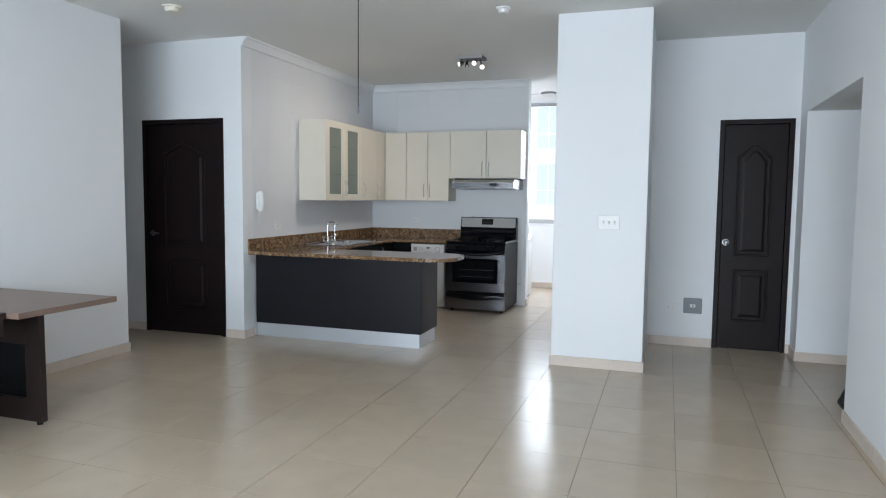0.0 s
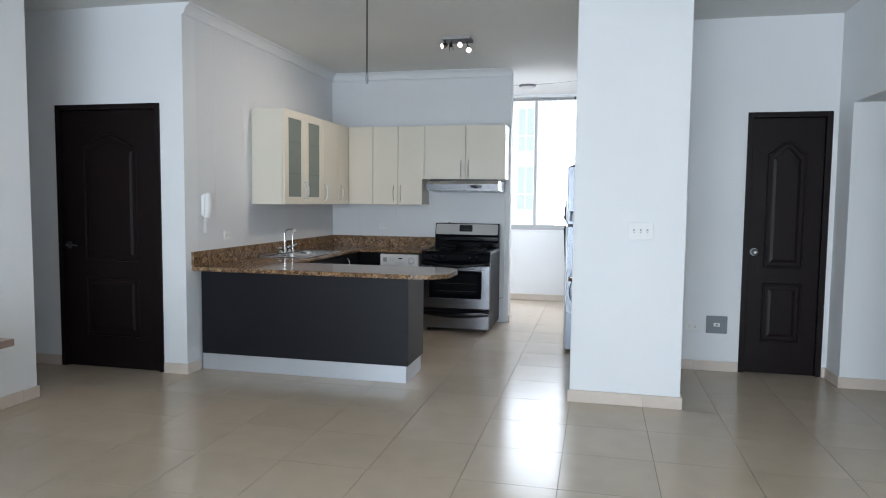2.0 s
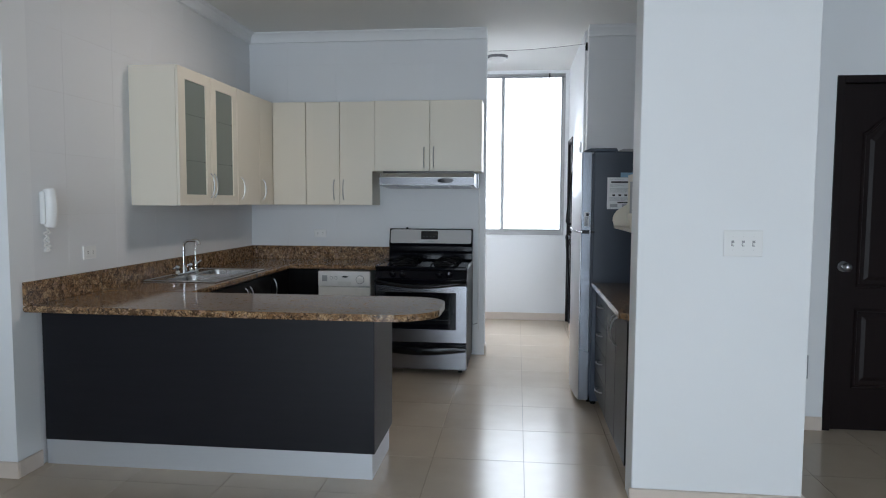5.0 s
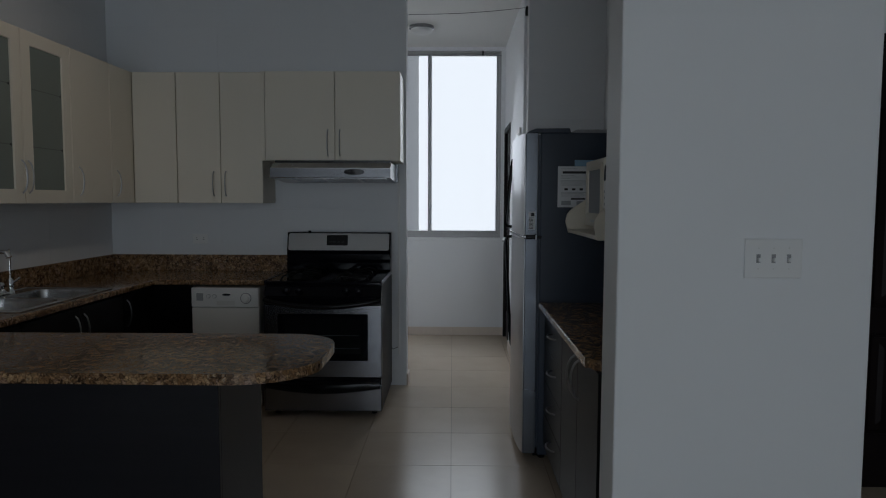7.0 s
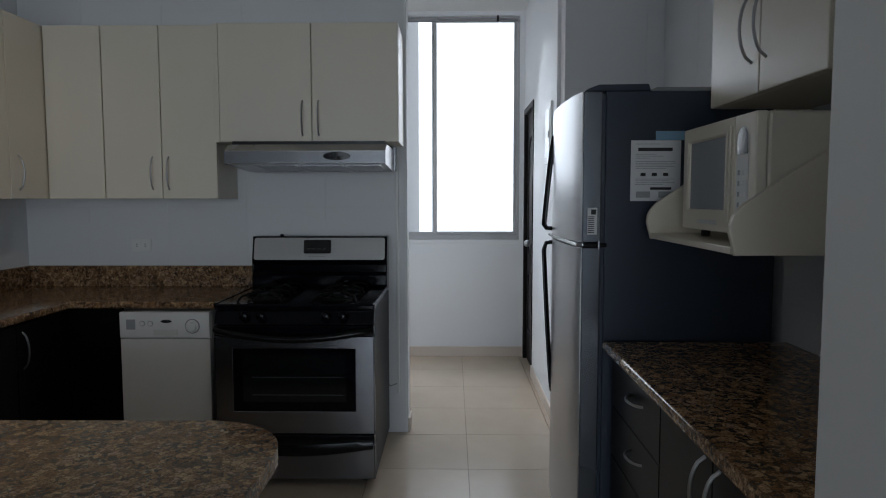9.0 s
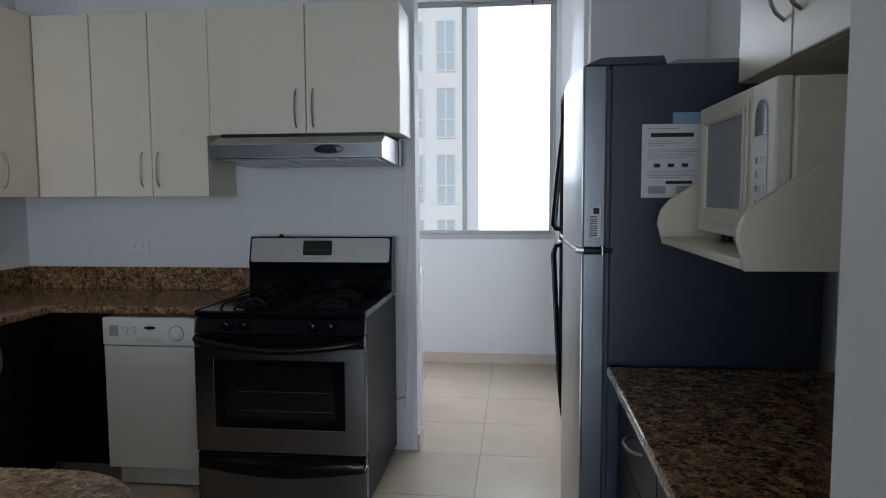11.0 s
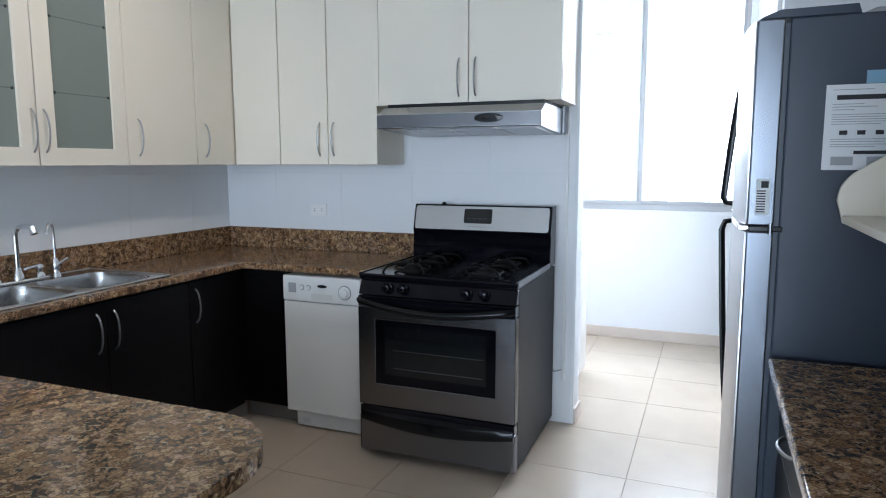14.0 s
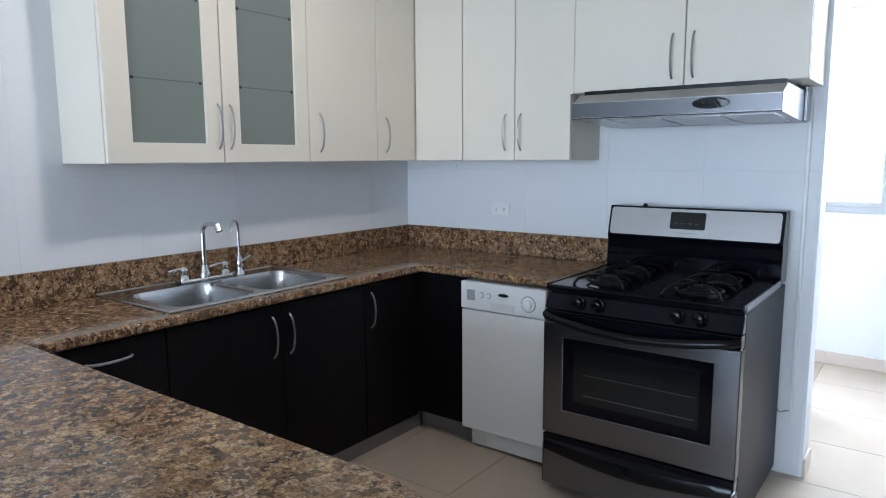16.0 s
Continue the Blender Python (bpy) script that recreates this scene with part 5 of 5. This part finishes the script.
def small_fittings():
    x0, x1, z0, z1, y = 0.475, 0.645, 0.325, 0.475, 6.94
    root = thing("junction_box", (0.56, y, z0), "grey metal wall box with a small switch", "wall box")
    part("cover", box(x0, x1, y - 0.012, y, z0, z1, 0.004), M_GREY, root)
    part("label", box(0.535, 0.585, y - 0.0135, y - 0.012, 0.385, 0.415, 0.0005), M_WPLASTIC, root)
    part("switch", box(0.55, 0.57, y - 0.018, y - 0.0135, 0.393, 0.407, 0.002), M_GPLASTIC, root)
    # intercom receiver
    root = thing("intercom_phone", (KX, 5.915, 1.26), "white wall intercom receiver with a coiled cord", "intercom")
    y = 5.915
    part("base", box(KX, KX + 0.03, y - 0.035, y + 0.035, 1.285, 1.46, 0.008), M_WPLASTIC, root)
    pts = [(KX + 0.034 + 0.014 * math.sin(math.pi * k / 12), y, 1.272 + 0.2 * k / 12) for k in range(13)]
    part("receiver", tube(pts, 0.029, 16, flat=0.8), M_WPLASTIC, root, "", True)
    coil = [(KX + 0.02 + 0.009 * math.cos(k * 0.9), y - 0.008 + 0.014 * math.sin(k * 0.22) + 0.009 * math.sin(k * 0.9), 1.28 - 0.14 * math.sin(math.pi * k / 90)) for k in range(91)]
    part("cord", tube(coil, 0.003, 5), M_WPLASTIC, root, "coiled white cord")
    # pipe on the wall beside the range
    root = thing("wall_conduit", (-1.515, KY, 0.24), "thin white conduit on the tiled wall", "conduit")
    part("pipe", box(-1.524, -1.508, KY - 0.014, KY - 0.0005, 0.24, 1.64, 0.004), M_WPLASTIC, root)
    part("gas_hose", tube([(-1.524, KY - 0.02, 0.3), (-1.56, KY - 0.02, 0.285), (-1.6, KY - 0.015, 0.33)], 0.004, 8), M_GPLASTIC, root, "short grey hose end")
    # breaker panel and laundry switch
    root = thing("breaker_panel", (-0.58, 9.14, 1.55), "white electrical breaker panel on the laundry wall", "breaker panel")
    part("cover", box(-0.595, -0.58, 9.02, 9.26, 1.6, 1.98, 0.004), M_WPLASTIC, root)
    part("door", box(-0.599, -0.595, 9.05, 9.23, 1.64, 1.94, 0.002), M_WENAMEL, root)
    part("lever", box(-0.605, -0.599, 9.06, 9.08, 1.76, 1.8, 0.002), M_GPLASTIC, root)
    # smoke detectors
    for k, (x, y) in enumerate(((-3.6, 4.62), (-1.02, 5.42))):
        root = thing("smoke_detector", (x, y, CEIL), "yellowed round ceiling smoke detector" if k == 0 else "small white round ceiling smoke detector", "smoke detector")
        m = M_CREAM if k == 0 else M_WPLASTIC
        s = 1.0 if k == 0 else 0.75
        part("base", lathe([(0.075 * s, 0), (0.075 * s, -0.012), (0.066 * s, -0.014)], (x, y, CEIL)), m, root, "", True)
        part("sensor", lathe([(0.06 * s, -0.014), (0.058 * s, -0.032), (0.045 * s, -0.045), (0.0, -0.047)], (x, y, CEIL)), m, root, "", True)
    # ceiling spotlight
    c = Vector((-1.79, 7.2, CEIL))
    root = thing("ceiling_spotlight", c, "dark bronze ceiling light with three lit spots", "ceiling light")
    part("canopy", box(c.x - 0.135, c.x + 0.135, c.y - 0.1, c.y + 0.1, CEIL - 0.028, CEIL, 0.004), M_BRONZE, root)
    # paler metal strip paints the light on the canopy's near edge
    part("canopy_rim", box(c.x - 0.137, c.x + 0.137, c.y - 0.104, c.y - 0.1005, CEIL - 0.03, CEIL, 0.001), M_STEEL, root, "front edge of the canopy, brightened as if lit")
    for sx, sy, drop, aim, lit in ((-0.125, -0.06, 0.05, (-0.75, -0.6, -0.3), 1), (-0.06, -0.02, 0.06, (0.05, -0.25, -1), 0), (0.04, -0.06, 0.045, (-0.05, -0.9, -0.55), 1), (0.105, 0.02, 0.075, (0.25, -0.85, -0.6), 1)):
        a = Vector((c.x + sx * 0.85, c.y + sy, CEIL - 0.028))
        d = Vector(aim).normalized()
        b = Vector((c.x + sx, c.y + sy, CEIL - 0.028 - drop))
        turn = Matrix.Translation(b - c) @ d.to_track_quat("Z", "Y").to_matrix().to_4x4() @ Matrix.Translation(c)
        part("arm", tube([a, a + Vector((0, 0, -0.025)), b - d * 0.03], 0.006, 8), M_BRONZE, root, "", True)
        if lit:
            head = part("spot_head", lathe([(0.012, -0.045), (0.022, -0.03), (0.027, 0.0), (0.029, 0.01)], (0, 0, 0)), M_BRONZE, root, "", True)
            head.data.transform(turn)
            bulb = part("bulb", lathe([(0.0, 0.0105), (0.022, 0.0105), (0.024, 0.0125), (0.0, 0.0145)], (0, 0, 0)), M_SPOT, head, "lit bulb", True)
            bulb.data.transform(turn)
        else:
            socket = part("empty_socket", lathe([(0.012, -0.045), (0.016, -0.03), (0.016, -0.01), (0.013, -0.008)], (0, 0, 0)), M_BRONZE, root, "bare socket without its bulb", True)
            socket.data.transform(turn)
            for k in range(3):
                w = Vector((0.018 * math.cos(2.1 * k), 0.018 * math.sin(2.1 * k), 0))
                clip = part("retaining_clip", tube([w * 0.8 + Vector((0, 0, -0.02)), w * 1.3, w * 1.2 + Vector((0, 0, 0.025))], 0.003, 6), M_BRONZE, socket, "", True)
                clip.data.transform(turn)
    # laundry ceiling lamp
    c = (-1.4, 9.86, CEIL)
    root = thing("laundry_ceiling_lamp", c, "round flush ceiling lamp with an opal shade, off", "ceiling light")
    part("ring", lathe([(0.112, 0), (0.112, -0.022), (0.1, -0.026)], c), M_STEELD, root, "", True)
    part("shade", lathe([(0.098, -0.023), (0.09, -0.048), (0.055, -0.066), (0.0, -0.07)], c), M_OPAL, root, "", True)
    # pull cord
    c = (-1.363, 3.454, CEIL)
    root = thing("pull_cord", c, "thin dark pull cord hanging from the ceiling", "pull cord")
    part("rose", lathe([(0.03, 0), (0.028, -0.015), (0.008, -0.03)], c), M_WPLASTIC, root, "", True)
    part("cord", cyl((c[0], c[1], 1.93), (c[0], c[1], CEIL - 0.02), 0.0028, n=8), M_BPLASTIC, root)
    part("bead", lathe([(0.002, 0.04), (0.0055, 0.028), (0.0065, 0.012), (0.004, 0.0), (0.0, -0.002)], (c[0], c[1], 1.893)), M_GREY, root, "", True)
    # clothes line across the laundry entrance
    root = thing("clothes_line", (-1.0, KY + 0.16, 2.8), "thin sagging clothes line between two wall hooks", "clothes line")
    a, b = Vector((WALL_END + 0.02, KY + 0.1, 2.79)), Vector((-0.567, KY + 0.1, 2.84))
    part("line", tube([a.lerp(b, k / 14) - Vector((0, 0, 0.014 * math.sin(math.pi * k / 14))) for k in range(15)], 0.0018, 6), M_BPLASTIC, root)
    part("hook", lathe([(0.012, -0.06), (0.014, -0.03), (0.01, 0.0), (0.004, 0.012)], b), M_BPLASTIC, root, "", True)
    part("eyelet", cyl(a - Vector((0.008, 0, 0)), a + Vector((0.006, 0, 0)), 0.005, n=10), M_WPLASTIC, root, "", True)


small_fittings()


def washer():
    x0, x1, y0, y1 = -2.2, -1.555, 9.02, 9.66
    root = thing("washing_machine", ((x0 + x1) / 2, (y0 + y1) / 2, 0), "white top-loading washing machine", "washing machine")
    part("body", box(x0, x1, y0, y1, 0.035, 0.85, 0.014), M_WENAMEL, root)
    part("lid", box(x0 + 0.03, x1 - 0.03, y0 + 0.03, y1 - 0.14, 0.85, 0.872, 0.008), M_WENAMEL, root)
    part("console", prism([(y1 - 0.13, 0.85), (y1, 0.85), (y1, 0.9), (y1 - 0.06, 0.9)], "x", x0, x1, 0.006), M_WENAMEL, root)
    for x in (x0 + 0.05, x1 - 0.05):
        for y in (y0 + 0.05, y1 - 0.05):
            part("foot", cyl((x, y, 0), (x, y, 0.036), 0.02, n=12), M_BPLASTIC, root)
    # black filler that paints the shade below the body
    part("base_rim", box(x0 + 0.02, x1 - 0.02, y0 + 0.02, y1 - 0.02, 0.012, 0.0345), M_BPLASTIC, root, "black block for the shaded gap under the machine")


washer()


def table():
    root = thing("wooden_desk", (-3.75, 2.9, 0), "brown laminate desk on dark wooden panel legs", "desk")
    part("tabletop", box(-4.3, -3.145, 2.79, 3.5, 0.722, 0.757, 0.002), M_TABLE, root, "brown laminate top")
    part("inner_top", box(-4.3, -3.235, 2.0, 2.7885, 0.722, 0.757, 0.002), M_TABLED, root, "dark polished top section")
    part("fascia", box(-4.28, -3.25, 2.755, 2.78, 0.62, 0.7215, 0.002), M_TABLED, root)
    leg = part("leg_panel", boxes((-3.44, -3.318, 3.06, 3.1, 0.02, 0.7215), (-4.28, -3.44, 3.06, 3.1, 0.5, 0.7215), (-4.28, -4.15, 3.06, 3.1, 0.02, 0.5), (-4.15, -3.44, 3.06, 3.1, 0.02, 0.16), bevel=0.0015), M_TABLED, root, "dark wooden panel leg")
    part("panel_back", box(-4.15, -3.44, 3.085, 3.098, 0.16, 0.5), M_BPLASTIC, leg, "black recessed back of the panel")
    part("rear_leg_panel", box(-4.28, -3.318, 2.04, 2.08, 0.02, 0.7215, 0.0015), M_TABLED, root)
    for x in (-3.36, -4.2):
        for y in (2.06, 3.08):
            part("foot", cyl((x, y, 0), (x, y, 0.021), 0.018, n=14), M_BPLASTIC, root)


table()


def bin_bag():
    root = thing("bin_bag", (1.5, 5.02, 0), "small knotted black bin bag on the corridor floor", "bag")
    bm = bmesh.new()
    bmesh.ops.create_icosphere(bm, subdivisions=4, radius=1.0)
    for v in bm.verts:
        n = noise.noise(v.co * 2.3) * 0.22 + noise.noise(v.co * 6) * 0.07
        r = (1 + n) * (1 - 0.35 * max(0, v.co.z))
        v.co = Vector((1.55 + v.co.x * 0.11 * r, 5.06 + v.co.y * 0.13 * r, max(0.0, 0.1 + v.co.z * 0.12 * (1 + 0.5 * n))))
    part("bag", bm, M_BAG, root, "", True)


bin_bag()

# ---------------------------------------------------------------- outside the window


def neighbour():
    yb, z0 = 37.0, -27.0
    root = thing("apartment_building", (-3, yb, z0), "pale rendered apartment tower across the street", "building")
    part("wall", box(-16, -3.4, yb, yb + 12, z0, 27), M_FACADE, root)
    part("parapet", box(-16.2, -3.2, yb - 0.2, yb + 12.2, 27, 28), M_FACADE, root)
    for k in range(-8, 8):
        zb = 0.95 + 3.1 * k
        for a, b in ((-4.75, -3.8), (-6.7, -5.3), (-8.9, -7.9), (-11, -9.8)):
            w = part("window", boxes((a, a + 0.07, yb - 0.03, yb + 0.02, zb, zb + 2.4), (b - 0.07, b, yb - 0.03, yb + 0.02, zb, zb + 2.4), (a + 0.07, b - 0.07, yb - 0.03, yb + 0.02, zb + 2.33, zb + 2.4), (a + 0.07, b - 0.07, yb - 0.03, yb + 0.02, zb, zb + 0.07), (a + 0.07, b - 0.07, yb - 0.03, yb + 0.02, zb + 0.85, zb + 0.92), ((a + b) / 2 - 0.04, (a + b) / 2 + 0.04, yb - 0.028, yb + 0.018, zb + 0.07, zb + 2.33)), M_WPLASTIC, root)
            part("pane", box(a + 0.07, b - 0.07, yb - 0.012, yb - 0.002, zb + 0.07, zb + 2.33), M_FWIN, w)
    structure("backdrop", box(-90, 90, 80, 80.2, z0, 70), M_HAZE, "bright hazy white sky beyond the street", "sky")
    structure("ground", box(-400, 400, -400, 400, z0 - 1, z0), M_GROUND, "grey street level far below the flat", "ground")
    # added out of view behind the camera; limits how far sun enters
    structure("balcony_roof", box(-6, 3.5, -5.6, -3.3, CEIL, CEIL + 0.2), M_CEIL, "unseen plain slab over the balcony that holds off high sun", "roof")


neighbour()

# ---------------------------------------------------------------- floor and wall tiles, piece by piece
TILE = 0.5


def shared_mesh(name, bm, material):
    me = bpy.data.meshes.new(name)
    bm.to_mesh(me)
    bm.free()
    me.materials.append(material)
    return me


def floor_tiles():
    whole = shared_mesh("tile", box(-0.2485, 0.2485, -0.2485, 0.2485, -0.006, 0), M_FLOOR)
    rest = bmesh.new()
    for i in range(-10, 9):
        for j in range(-17, 12):
            x, y = -1.117 + TILE * (i + 0.5), 5.19 + TILE * (j + 0.5)
            if not (-5.9 < x < 3.4 and -3.3 < y < 10.9):
                continue
            if 2.4 < y < 10.7 and -4.9 < x < 1.6:
                ob = new("tile", whole)
                ob.location, ob.parent = (x, y, 0), floor
            else:
                box(x - 0.2485, x + 0.2485, y - 0.2485, y + 0.2485, -0.006, 0, bm=rest)
    part("far_tiles", rest, M_FLOOR, floor, "", kind="stuff")


floor_tiles()
WT, WH, GAP, THIN = 0.46, 0.335, 0.0014, 0.0007
ROWS_Z = [1.334 + WH * k for k in range(-4, 5)]


def wall_tiles(parent, axis, plane, starts, out):
    """Large white tiles on a kitchen wall: cut where they meet its ends and the ceiling."""
    made = {}
    for u0, u1 in starts:
        for z in ROWS_Z:
            z0, z1 = max(z, 0.004) + GAP / 2, min(z + WH, CEIL) - GAP / 2
            if z1 - z0 < 0.02:
                continue
            key = (round(u1 - u0, 3), round(z1 - z0, 3))
            if key not in made:
                w, h = (u1 - u0 - THIN) / 2, (z1 - z0) / 2
                dims = (-w, w, -0.00125, 0.00125, -h, h) if axis == "y" else (-0.00125, 0.00125, -w, w, -h, h)
                made[key] = shared_mesh("wall_tile", box(*dims, 0.0005, 1), M_WTILE)
            ob = new("wall_tile", made[key])
            c = plane + out * 0.00125
            ob.location = ((u0 + u1) / 2, c, (z0 + z1) / 2) if axis == "y" else (c, (u0 + u1) / 2, (z0 + z1) / 2)
            ob.parent = parent


def spans(a, b, start):
    cuts = [a] + sorted(start + WT * k for k in range(-12, 12) if a + 0.01 < start + WT * k < b - 0.01) + [b]
    return list(zip(cuts, cuts[1:]))


wall_tiles(wall_kb, "y", KY + 0.0025, spans(KX, WALL_END, WALL_END), -1)
wall_tiles(wall_kl, "x", KX - 0.0025, spans(5.83, KY, 7.483), 1)
wall_tiles(wall_ks, "y", KY + 0.0025, spans(-0.56, 0.0, -0.56), -1)
wall_tiles(wall_kr, "x", 0.0025, spans(5.905, KY, 5.905), -1)
